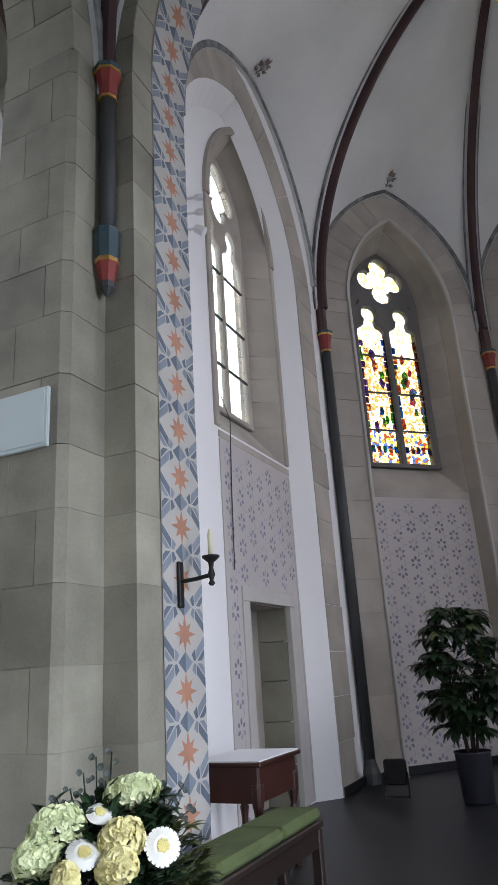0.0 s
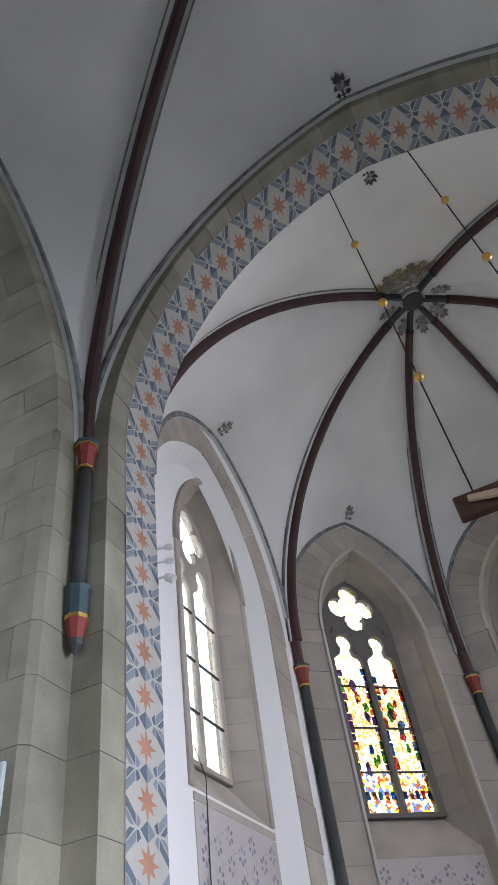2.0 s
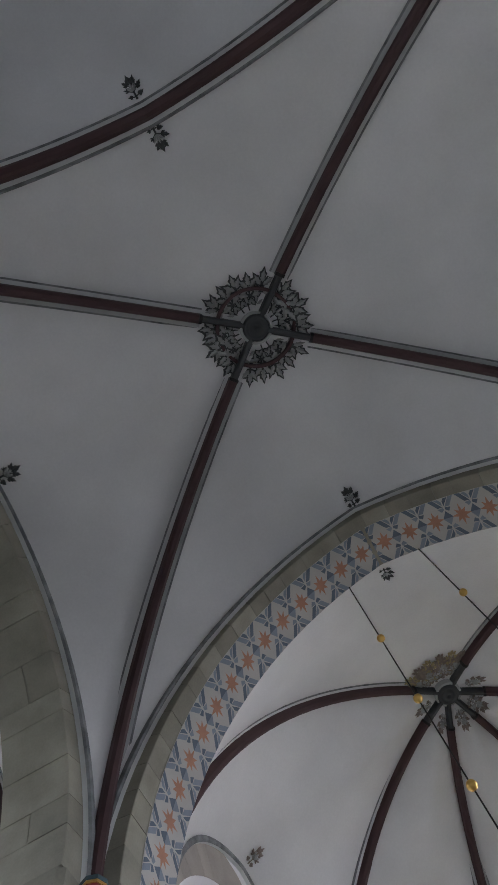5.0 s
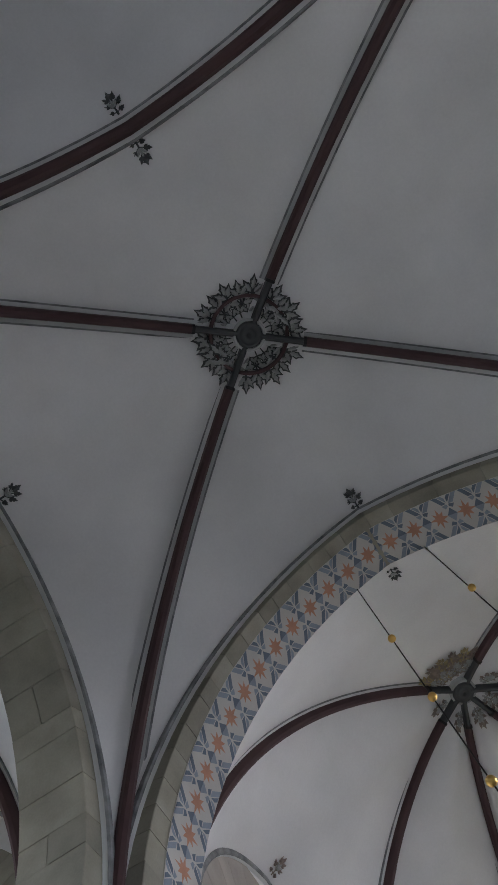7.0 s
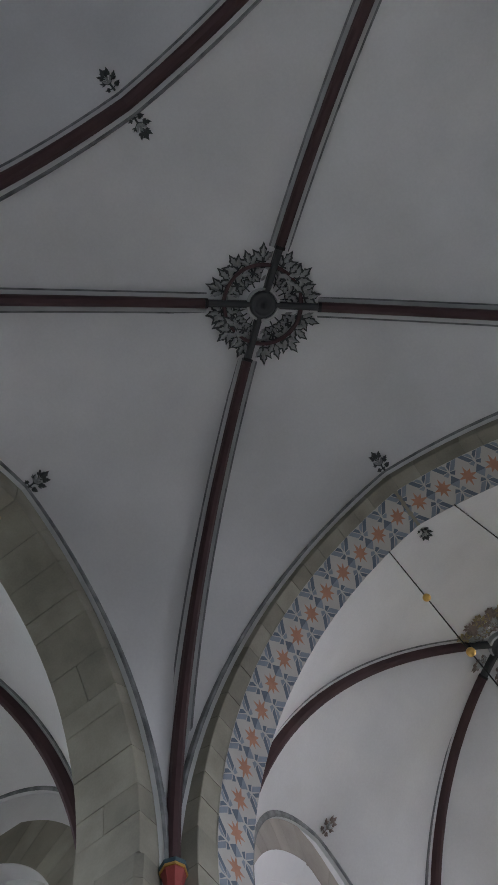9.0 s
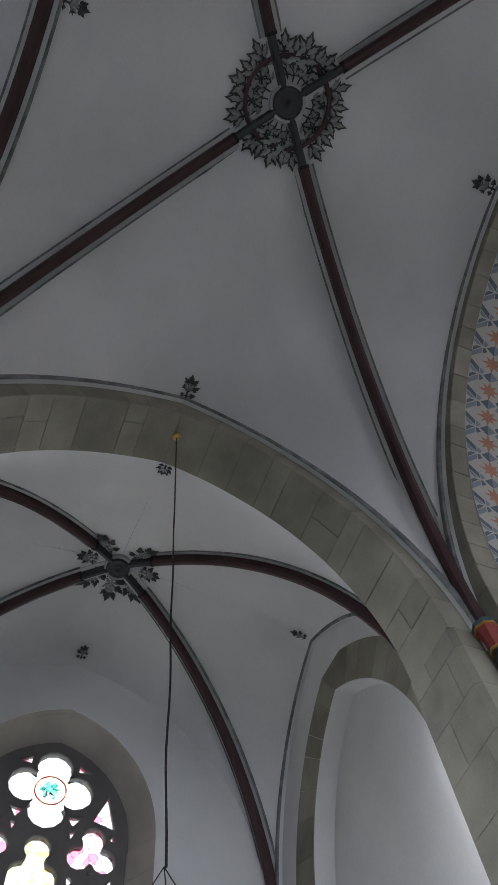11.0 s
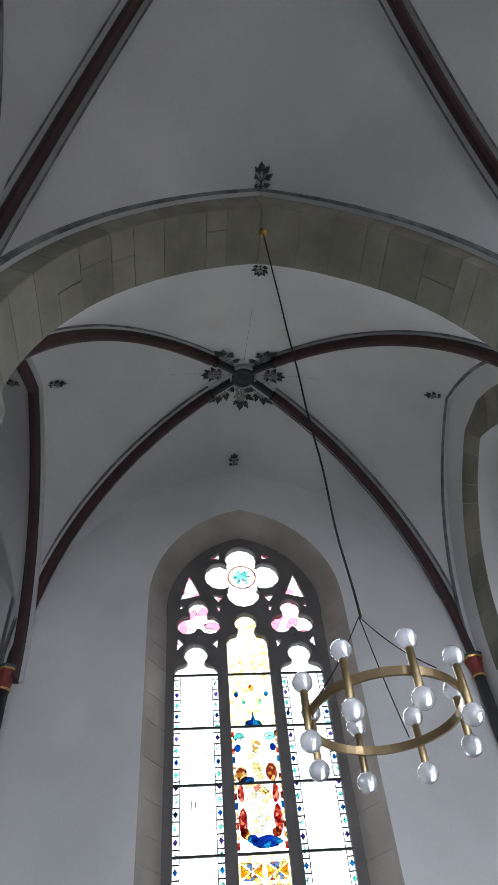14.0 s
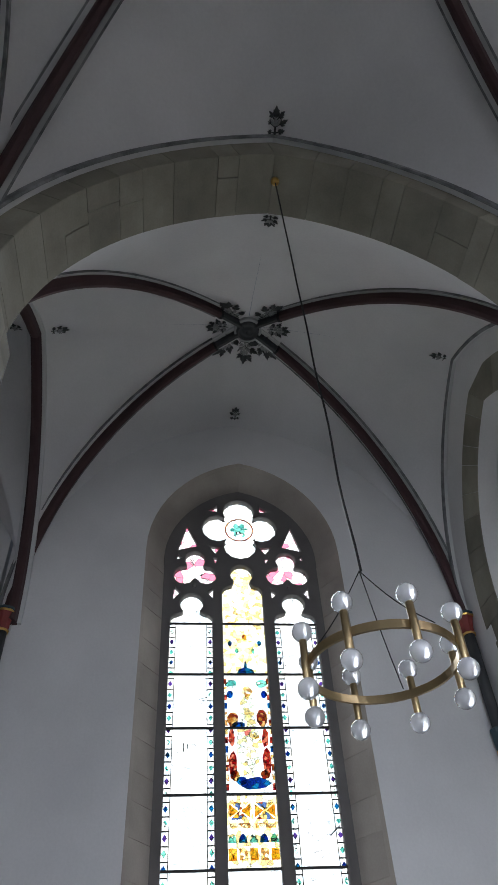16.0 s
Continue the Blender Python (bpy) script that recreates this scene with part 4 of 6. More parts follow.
# daylight at the windows and at the added openings
for i, (foot, right, out, *_rest) in enumerate(walls):
    if i < 3:
        continue
    o = Vector((*out, 0)).normalized()
    p = Vector(foot) + o * 1.0 + Vector((0, 0, 6.7))
    window_light(p, p - o * 3 - Vector((0, 0, 1.6)), 1.5, 4.6, APSE_LIGHT if i == 4 else APSE_LIGHT * 0.6, (0.85, 0.86, 1), 130)
window_light((T_BACK - 1.0, -0.06, 6.8), (T_BACK + 3, -0.06, 3.9), 2.7, 7.4, T_LIGHT, (0.80, 0.85, 1), 100)
# fill lamps in the unseen south, west and nave openings
window_light((5.2, 0, 2.5), (0, 0.5, 0.9), 2.8, 3.2, SOUTH_LIGHT, (0.79, 0.85, 1), 100)
window_light((0, -9.65, 2.5), (0, -4, 1.2), 3.0, 3.2, WEST_LIGHT, (0.82, 0.86, 1), 100)
window_light((CX + 0.45, -6.3, 2.5), (0, -6.0, 0.9), 2.8, 3.2, SOUTH_LIGHT * 0.7, (0.80, 0.86, 1), 110)


# ---- painted decoration ----
BAND0, BAND = 0.31, 0.57
HALF_ARC = chancel_soffit.r * chancel_soffit.end


def band_point(side, v, u, lift):
    """A place on the arch's inner side: v metres up from the floor along jamb and arch, u across."""
    if v < chancel_soffit.spring:
        return Vector((side * (3.65 - lift), CY + BAND0 + u, v))
    s = 1 - (v - chancel_soffit.spring) / HALF_ARC
    start = BAND0 - 0.10 * min(1.0, 2 * (1 - s))
    return chancel_soffit.at(side * max(s, 0.0), -lift, start + u * (0.88 - start) / BAND)


band = thing("painted_band", "cream band painted with orange stars and blue lozenges", "wall painting", kind="structure")
TOTAL = chancel_soffit.spring + HALF_ARC
CELLS = round(TOTAL / 0.40)
STEP = TOTAL / CELLS
for side in (-1, 1):
    bm = bmesh.new()
    sheet(bm, [[band_point(side, TOTAL * i / 90, BAND * k / 2, 0.008) for k in range(3)] for i in range(91)])
    part("ground", bm, CREAM, band, "cream painted ground")
    blue, pale, edge = bmesh.new(), bmesh.new(), bmesh.new()

    def patch(target, pts, v0, lift=0.0105):
        target.faces.new([target.verts.new(band_point(side, min(max(v0 + y * STEP / 0.4, 0.0), TOTAL), BAND / 2 + x * BAND / 0.54, lift)) for x, y in pts])
    for c in range(CELLS):
        v0 = (c + 0.5) * STEP
        star = bmesh.new()
        pts = []
        for k in range(16):
            a = math.pi * k / 8
            r = (0.15 if k % 4 == 0 else 0.125) if k % 2 == 0 else 0.062
            pts.append((r * math.sin(a) * random.uniform(0.95, 1.05), r * 0.95 * math.cos(a) * random.uniform(0.95, 1.05)))
        mid = star.verts.new(band_point(side, v0, BAND / 2, 0.0115))
        ring = [star.verts.new(band_point(side, v0 + y, BAND / 2 + x, 0.011)) for x, y in pts]
        for k in range(16):
            star.faces.new((mid, ring[k], ring[(k + 1) % 16]))
        part("painted_star", star, ORANGE, band)
        top = 0.2
        patch(blue, [(0, top - 0.075), (0, top + 0.075), (-0.095, top)], v0)
        patch(pale, [(0, top - 0.075), (0.095, top), (0, top + 0.075)], v0)
        for su in (-1, 1):
            for sv in (-1, 1):
                first = blue if su * sv > 0 else pale
                second = pale if su * sv > 0 else blue
                patch(first, [(su * 0.268, sv * 0.012), (su * 0.268, sv * 0.085), (su * 0.15, sv * 0.185), (su * 0.15, sv * 0.112)], v0)
                patch(second, [(su * 0.262, sv * 0.100), (su * 0.262, sv * 0.155), (su * 0.225, sv * 0.190), (su * 0.165, sv * 0.190)], v0)
                patch(second, [(su * 0.085, sv * 0.145), (su * 0.135, sv * 0.105), (su * 0.145, sv * 0.185), (su * 0.115, sv * 0.192)], v0)
    tagged(part("blue_lozenges", blue, BLUE, band, "faded blue lozenges"), kind="stuff")
    tagged(part("pale_lozenges", pale, BLUE_LIGHT, band, "pale blue lozenges"), kind="stuff")


def leaf(bm, base, along, across, down, length, width):
    """One small carved leaf with a raised midrib and notched edge."""
    along, across, down = Vector(along), Vector(across), Vector(down)
    mid = [base + along * length * t + down * (0.012 + 0.018 * math.sin(math.pi * t)) for t in (0.0, 0.35, 0.7, 1.0)]
    m = [bm.verts.new(p) for p in mid]
    for s in (-1, 1):
        e = [bm.verts.new(base + along * length * t + across * (s * width * w) + down * 0.004) for t, w in ((0.12, 0.30), (0.30, 0.62), (0.38, 0.40), (0.62, 0.55), (0.70, 0.30))]
        bm.faces.new((m[0], e[0], e[1], m[1]))
        bm.faces.new((m[1], e[1], e[2]))
        bm.faces.new((m[1], e[2], e[3], m[2]))
        bm.faces.new((m[2], e[3], e[4]))
        bm.faces.new((m[2], e[4], m[3]))


def on_web(web, x, y):
    """The place on a vault's webs above a plan point, and the way down from it."""
    hit, n, _, _ = webs[web].ray_cast(Vector((x + 0.0023, y + 0.0017, 4.0)), Vector((0, 0, 1)))
    if hit is None:
        return None, None
    return hit, (n if n.z < 0 else -n)


def sprig(bm, base, up, right, down, size, spread=1.0):
    """A forked stem with slim leaves standing apart."""
    up, right, down = Vector(up).normalized(), Vector(right).normalized(), Vector(down).normalized()

    def stem(a, b, w):
        q = (b - a).normalized().cross(down) * w
        bm.faces.new([bm.verts.new(p + down * 0.012) for p in (a - q, a + q, b + q * 0.6, b - q * 0.6)])
    stem(base, base + up * size * 0.6, size * 0.04)
    for t, ang, l in ((0.10, 80, 0.36), (0.28, 58, 0.50), (0.46, 34, 0.46)):
        for s in (-1, 1):
            r = radians(ang * s * spread + random.uniform(-7, 7))
            d = up * math.cos(r) + right * math.sin(r)
            q = right * math.cos(r) - up * math.sin(r)
            a = base + up * size * t
            stem(a, a + d * size * l * 0.55, size * 0.025)
            leaf(bm, a + d * size * l * 0.35, d, q, down, size * l * 0.65, size * 0.14)
            for k in (-1, 1):
                r2 = r + k * 0.75
                leaf(bm, a + d * size * l * 0.38, up * math.cos(r2) + right * math.sin(r2), right * math.cos(r2) - up * math.sin(r2), down, size * l * 0.36, size * 0.11)
    leaf(bm, base + up * size * 0.55, up, right, down, size * 0.42, size * 0.2)


def finial(web, x, y, towards, size=0.34, mat=LEAF_DARK):
    """A leaf sprig painted on a web at an arch's crown, growing towards the boss."""
    d = Vector((towards[0] - x, towards[1] - y)).normalized()
    p, n = on_web(web, x + d.x * 0.03, y + d.y * 0.03)
    if p is None:
        p, n = on_web(web, x + d.x * 0.12, y + d.y * 0.12)
    q, _ = on_web(web, x + d.x * 0.4, y + d.y * 0.4)
    if p is None or q is None:
        return
    t = thing("leaf_finial", "dark painted leaf sprig on the vault web", "leaf ornament", group="leaf finials")
    up = (q - p).normalized()
    bm = bmesh.new()
    sprig(bm, p + n * 0.006, up, up.cross(n), n, size)
    part("leaves", bm, mat, t)
    bm = bmesh.new()
    for k in (-1, 0, 1):
        r = radians(38 * k)
        f = up * math.cos(r) + up.cross(n) * math.sin(r)
        leaf(bm, p + n * 0.02 + up * size * 0.30, f, f.cross(n), n, size * 0.34, size * 0.10)
    part("highlights", bm, LEAF_PALE, t, "pale grey leaf highlights")


for web, x, y, to in (("crossing", 0.07, CY - 0.05, BOSS), ("crossing", -CX + 0.03, -0.06, BOSS), ("crossing", 0, -CY + 0.10, BOSS), ("nave", 0, -CY - 0.18, (0, -6.14))):
    finial(web, x, y, to, 0.36)
for rim in apse_rims:
    p = rim.at(0, 0.0, -0.10)
    finial("apse", p.x, p.y, APSE_BOSS, 0.34, LEAF_BROWN)
finial("apse", 0, 4.02, APSE_BOSS, 0.32)
for web, p, to in (("transept", t_front.at(0, 0, -0.10), T_BOSS), ("transept", t_back.at(0, 0, -0.10), T_BOSS), ("transept", t_right.at(0, 0, -0.12), T_BOSS), ("transept", t_left.at(0, 0, -0.18), T_BOSS), ("aisle", t_left.at(0, 0, 0.18), aisle_boss)):
    finial(web, p.x, p.y, to, 0.30)


def boss(web, centre, ribs, radius, wreath, label, ring=True, brown=False, w=1.0):
    t = thing("vault_boss", label, "vault boss", group="vault bosses")
    c = Vector(centre)
    bm = bmesh.new()
    lathe(bm, [(0.17, 0.02), (0.195, -0.06), (0.185, -0.16), (0.15, -0.185), (0.14, -0.165), (0.09, -0.165), (0.08, -0.185), (0.03, -0.185), (0.026, -0.14), (0.02, -0.14)], c, 20)
    part("keystone", bm, SHAFT, t, "dark round keystone with moulded rings")
    bm = bmesh.new()
    for k in range(24):
        a, b = 2 * math.pi * k / 24, 2 * math.pi * (k + 1) / 24
        pts = []
        for q in (a, b):
            for r, h in ((0.20, -0.02), (0.20, -0.15), (0.235, -0.14), (0.235, -0.02)):
                pts.append(bm.verts.new(c + Vector((r * math.cos(q), r * math.sin(q), h))))
        for i in range(4):
            j = (i + 1) % 4
            bm.faces.new((pts[i], pts[j], pts[4 + j], pts[4 + i]))
    part("collar", bm, LINE_GREY, t, "pale collar round the keystone")
    for rib in ribs:
        q0, q1 = q_at(rib, radius), q_at(rib, 0.15)
        bm = bmesh.new()
        strip_sweep(bm, [[rib.at(q0 + (q1 - q0) * i / 8, g, d) for g, d in ((-0.165 * w, -0.02), (-0.125 * w, -0.046 * w), (0.03, -0.056 * w), (0.03, 0.056 * w), (-0.125 * w, 0.046 * w), (-0.165 * w, 0.02))] for i in range(9)])
        part("rib_end", bm, SHAFT, t, "dark grey-green rib end")
        bm = bmesh.new()
        strip_sweep(bm, [[rib.at(q0 - 0.006 + 0.006 * i / 3, g, d) for g, d in ((-0.182 * w, -0.03 * w), (-0.14 * w, -0.066 * w), (0.03, -0.078 * w), (0.03, 0.078 * w), (-0.14 * w, 0.066 * w), (-0.182 * w, 0.03 * w))] for i in range(4)])
        part("rib_ring", bm, IRON, t, "black ring where the rib begins")
        for s in (-1, 1):
            bm = bmesh.new()
            strip_sweep(bm, [[rib.at(q0 + (q1 - q0) * i / 8, g, s * d) for g, d in ((-0.022, 0.057 * w), (0.03, 0.057 * w), (0.03, 0.125 * w), (-0.022, 0.125 * w))] for i in range(9)])
            part("border", bm, LINE_WHITE, t, "white painted border")
    angles = sorted(math.atan2(r.arch.along.y, r.arch.along.x) for r in ribs)
    down = Vector((0, 0, -1))
    for i, a in enumerate(angles):
        b = angles[(i + 1) % len(angles)] + (2 * math.pi if i == len(angles) - 1 else 0)
        gap = b - a
        big = gap > 1.35
        dark, light, gold = bmesh.new(), bmesh.new(), bmesh.new()

        def grow(bm, q, r0, size, lift=0.0, spread=1.0):
            d = Vector((math.cos(q), math.sin(q)))
            p, nn = on_web(web, c.x + d.x * r0, c.y + d.y * r0)
            p2, _ = on_web(web, c.x + d.x * (r0 + size), c.y + d.y * (r0 + size))
            if p is None or p2 is None:
                return
            u = (p2 - p).normalized()
            sprig(bm, p + nn * (0.008 + lift), u, u.cross(nn), nn, size, spread)
        def cluster(q, r0, size, arms, fan):
            """A stem that ends in a fan of pale leaves with dark edges."""
            d = Vector((math.cos(q), math.sin(q)))
            p, nn = on_web(web, c.x + d.x * r0, c.y + d.y * r0)
            p2, _ = on_web(web, c.x + d.x * (r0 + size), c.y + d.y * (r0 + size))
            if p is None or p2 is None:
                return
            u = (p2 - p).normalized()
            v = u.cross(nn)
            for k in range(arms):
                t = radians(fan * (2 * k / (arms - 1) - 1) + random.uniform(-6, 6))
                f, g = u * math.cos(t) + v * math.sin(t), v * math.cos(t) - u * math.sin(t)
                base = p + u * size * (0.34 * math.cos(t)) + nn * (0.008 + 0.002 * k)
                length = size * random.uniform(0.52, 0.64)
                leaf(dark, base, f, g, nn, length, size * 0.25)
                leaf(light, base + f * length * 0.12 + nn * 0.03, f, g, nn, length * 0.70, size * 0.15)
            side = v * size * 0.035
            dark.faces.new([dark.verts.new(z + nn * 0.012) for z in (p - side, p + side, p + u * size * 0.5 + side, p + u * size * 0.5 - side)])
        if wreath:
            for k in range(5):
                cluster(a + gap * (0.16 + 0.68 * k / 4), radius * (0.54 if k % 2 else 0.60), radius * 0.52, 5, 80)
            for k in range(4):
                cluster(a + gap * (0.22 + 0.56 * k / 3), radius * 0.32, radius * 0.34, 3, 40)
        else:
            if brown and big:
                for k in range(6):
                    q = a + gap * (0.10 + 0.80 * k / 5)
                    grow(dark if k % 3 else gold, q, radius * 0.5, radius * 0.80, 0.0, 1.1)
                    grow(dark if k % 2 else gold, q + 0.05, radius * 0.95, radius * 0.50, 0.012, 1.1)
            n = (4 if brown else 3) if big else 1
            for k in range(n):
                q = a + gap * (0.5 if n == 1 else 0.12 + 0.76 * k / (n - 1))
                grow(dark, q, radius * (0.45 if big else 0.60), radius * (0.92 if big else 0.62))
                grow(light, q, radius * 0.55, radius * 0.50, 0.02, 0.8)
        tagged(part("wreath_leaves", dark, LEAF_BROWN if brown else LEAF_DARK, t, "painted leaf wreath"), kind="stuff")
        if brown and big:
            tagged(part("wreath_gilding", gold, LEAF_GOLD, t, "dull golden painted leaves"), kind="stuff")
        else:
            gold.free()
        tagged(part("wreath_highlights", light, LEAF_PALE, t, "pale grey leaf highlights"), kind="stuff")
    if ring:
        bm = bmesh.new()
        rr = radius * 0.69
        rows = []
        for k in range(41):
            q = 2 * math.pi * k / 40
            d = Vector((math.cos(q), math.sin(q), 0))
            rows.append([c + d * (rr + o) + Vector((0, 0, h)) for o, h in ((-0.03, -0.04), (-0.02, -0.13), (0.02, -0.13), (0.03, -0.04))])
        strip_sweep(bm, rows)
        part("wreath_ring", bm, RED_RIB, t, "dark ring through the wreath")
    return t


boss("crossing", BOSS, cross_ribs, 0.80, True, "dark keystone ringed by a painted leaf wreath")
boss("apse", APSE_BOSS, apse_ribs, 0.62, False, "dark apse keystone with brown and grey leaves", ring=False, brown=True, w=0.9)
boss("transept", T_BOSS, t_ribs, 0.62, False, "dark transept keystone with painted leaves", ring=False, w=0.95)

cord = thing("window_cord", "thin grey cord hanging from the window opener", "cord")
bm = bmesh.new()
tube(bm, [(-4.36, 5.86, 4.66), (-4.235, 5.83, 4.30), (-4.23, 5.76, 3.4), (-4.225, 5.72, 2.55)], 0.006, 6)
part("line", bm, SHAFT, cord)

# stencilled fields under the apse windows
for i, (w, m, win, mm) in enumerate(apse_windows):
    off = (0.19 if i == 0 else -0.19) if i in (0, 4) else 0.0
    wide = 0.97 if i in (0, 4) else 0.92
    D0 = -0.25
    holes = [rect(-0.475, 1.005, 0.022, 2.40)] if i == 0 else []
    outs = [rect(off - wide, off + wide, 0.02, 4.02)] + holes
    curve_mesh("stencilled_field", outs, 0.006, 0, m @ Matrix.Translation((0, 0, D0 + 0.004)), PINK, w, "pale pink-grey field with lilac stencil")
    bm = bmesh.new()
    faint = bmesh.new()
    for c in range(7):
        for r in range(14):
            x, y = off - wide + 0.13 + (2 * wide - 0.26) * c / 6, 0.12 + 0.285 * r + (0.1425 if c % 2 else 0.0)
            if y > 3.92 or (i == 0 and -0.56 < x < 1.1 and y < 2.52):
                continue
            for k in range(6):
                a = math.pi * k / 3 + math.pi / 6
                cx, cy = x + 0.066 * math.cos(a), y + 0.072 * math.sin(a)
                u, v = random.uniform(0.028, 0.034), random.uniform(0.020, 0.026)
                pts = [(cx + u * math.cos(b) * math.cos(a) - v * math.sin(b) * math.sin(a), cy + u * math.cos(b) * math.sin(a) + v * math.sin(b) * math.cos(a)) for b in [math.pi * j / 4 for j in range(8)]]
                target = faint if random.random() < 0.22 else bm
                target.faces.new([target.verts.new(m @ Vector((px_, py_, D0 + 0.010))) for px_, py_ in pts])
            for k in range(3):
                a = math.pi * (k + 0.5) * 2 / 3
                q = Vector((math.cos(a), math.sin(a)))
                n2 = Vector((-q.y, q.x)) * 0.007
                p0, p1 = Vector((x, y)) + q * 0.115, Vector((x, y)) + q * 0.165
                faint.faces.new([faint.verts.new(m @ Vector((z.x, z.y, D0 + 0.0095))) for z in (p0 - n2, p0 + n2, p1 + n2, p1 - n2)])
    tagged(part("stencil_flowers", bm, LILAC, w, "faded lilac stencilled flowers"), kind="stuff")
    tagged(part("stencil_traces", faint, LILAC_PALE, w, "worn pale stencil traces"), kind="stuff")
    for x0, x1, y0, y1 in ((off - wide - 0.04, off - wide, 0.02, 4.0), (off + wide, off + wide + 0.04, 0.02, 4.0), (off - wide - 0.04, off + wide + 0.04, 4.02, 4.10)):
        bm = bmesh.new()
        box(bm, x0, x1, y0, y1, D0, D0 + 0.012, m)
        part("edging", bm, CREAM if y1 - y0 > 1 else STONE_PINK, w)

w, m, win, mm = apse_windows[0]
door = thing("doorway_1", "open doorway with cream surround and sandstone passage", "doorway", kind="structure")
for x0, x1, y0, y1 in ((-0.47, -0.30, 0, 2.24), (0.84, 1.0, 0, 2.24), (-0.47, 1.0, 2.24, 2.40)):
    bm = bmesh.new()
    box(bm, x0, x1, y0 + 0.003, y1, -0.30, -0.228, m, 0.006)
    part("surround", bm, CREAM, door, "smooth cream stone surround")
for k in range(5):
    z0, z1 = 0.46 * k, min(0.46 * (k + 1), 2.26)
    for x0, x1 in ((-0.47, -0.29), (0.83, 0.98)):
        bm = bmesh.new()
        box(bm, x0, x1, z0 + 0.004, z1 - 0.004, -1.60, -0.302, m, 0.005)
        part("stone_block", bm, STONE, door)
bm = bmesh.new()
box(bm, -0.29, 0.83, 2.23, 2.4, -1.60, -0.305, m)
part("lintel", bm, STONE_PINK, door)
bm = bmesh.new()
box(bm, -0.47, 0.98, 0.0, 2.4, -1.72, -1.605, m)
part("passage_end", bm, STONE, door)

# coloured glass in the windows
rng = random.Random(4)
for i, (w, m, win, mm) in enumerate(apse_windows):
    if i in (0, 4):
        continue
    for c in (-0.33, 0.33):
        cols = [(GLASS_BROWN, GLASS_BLUE, GLASS_PURPLE, GLASS_GREEN), (GLASS_RED, GLASS_BLUE, GLASS_GREEN, GLASS_BROWN)][0 if c < 0 else 1]
        lw = 0.28
        for s in (-1, 1):
            z = 5.34
            while z < 6.95:
                h = rng.uniform(0.10, 0.24)
                x0 = c + s * lw
                x1 = c + s * (lw - rng.uniform(0.05, 0.11))
                glass_piece(win, mm, rect(min(x0, x1), max(x0, x1), z, z + h - 0.02), rng.choice(cols), 0.006)
                z += h
        for _ in range(9):
            x, z = c + rng.uniform(-0.15, 0.15), rng.uniform(5.35, 6.85)
            n = rng.randint(5, 7)
            pts = [(x + rng.uniform(0.03, 0.085) * math.cos(2 * math.pi * k / n), z + rng.uniform(0.05, 0.15) * math.sin(2 * math.pi * k / n)) for k in range(n)]
            glass_piece(win, mm, pts, rng.choice(cols + (GLASS_IVORY, GLASS_GREEN)), 0.010)
        for k in range(5):
            x = c - 0.22 + 0.11 * k
            glass_piece(win, mm, rect(x - 0.035, x + 0.035, 4.90, 5.02), (GLASS_BLUE, GLASS_BROWN)[k % 2], 0.008)
w, m, win, mm = t_res
for c in (-0.80, 0.80):
    for s in (-1, 1):
        for k in range(25):
            z = 3.05 + 0.165 * k
            glass_piece(win, mm, [(c + s * 0.318, z), (c + s * 0.285, z + 0.045), (c + s * 0.252, z), (c + s * 0.285, z - 0.045)], (GLASS_TEAL, GLASS_BLUE, GLASS_TEAL, GLASS_PURPLE)[k % 4], 0.006)
            bm = bmesh.new()
            box(bm, *sorted((c + s * 0.240, c + s * 0.33)), z + 0.068, z + 0.084, 0.006, 0.012, mm)
            part("lead_came", bm, BARS, win)
        bm = bmesh.new()
        box(bm, *sorted((c + s * 0.230, c + s * 0.240)), 2.95, 7.14, 0.006, 0.012, mm)
        part("lead_came", bm, BARS, win)
for s in (-1, 1):
    for k in range(13):
        z = 4.74 + 0.12 * k
        glass_piece(win, mm, rect(s * 0.305 - 0.022, s * 0.305 + 0.022, z, z + 0.085), (GLASS_RED, GLASS_IVORY, GLASS_BROWN, GLASS_IVORY, GLASS_BLUE)[k % 5], 0.006)
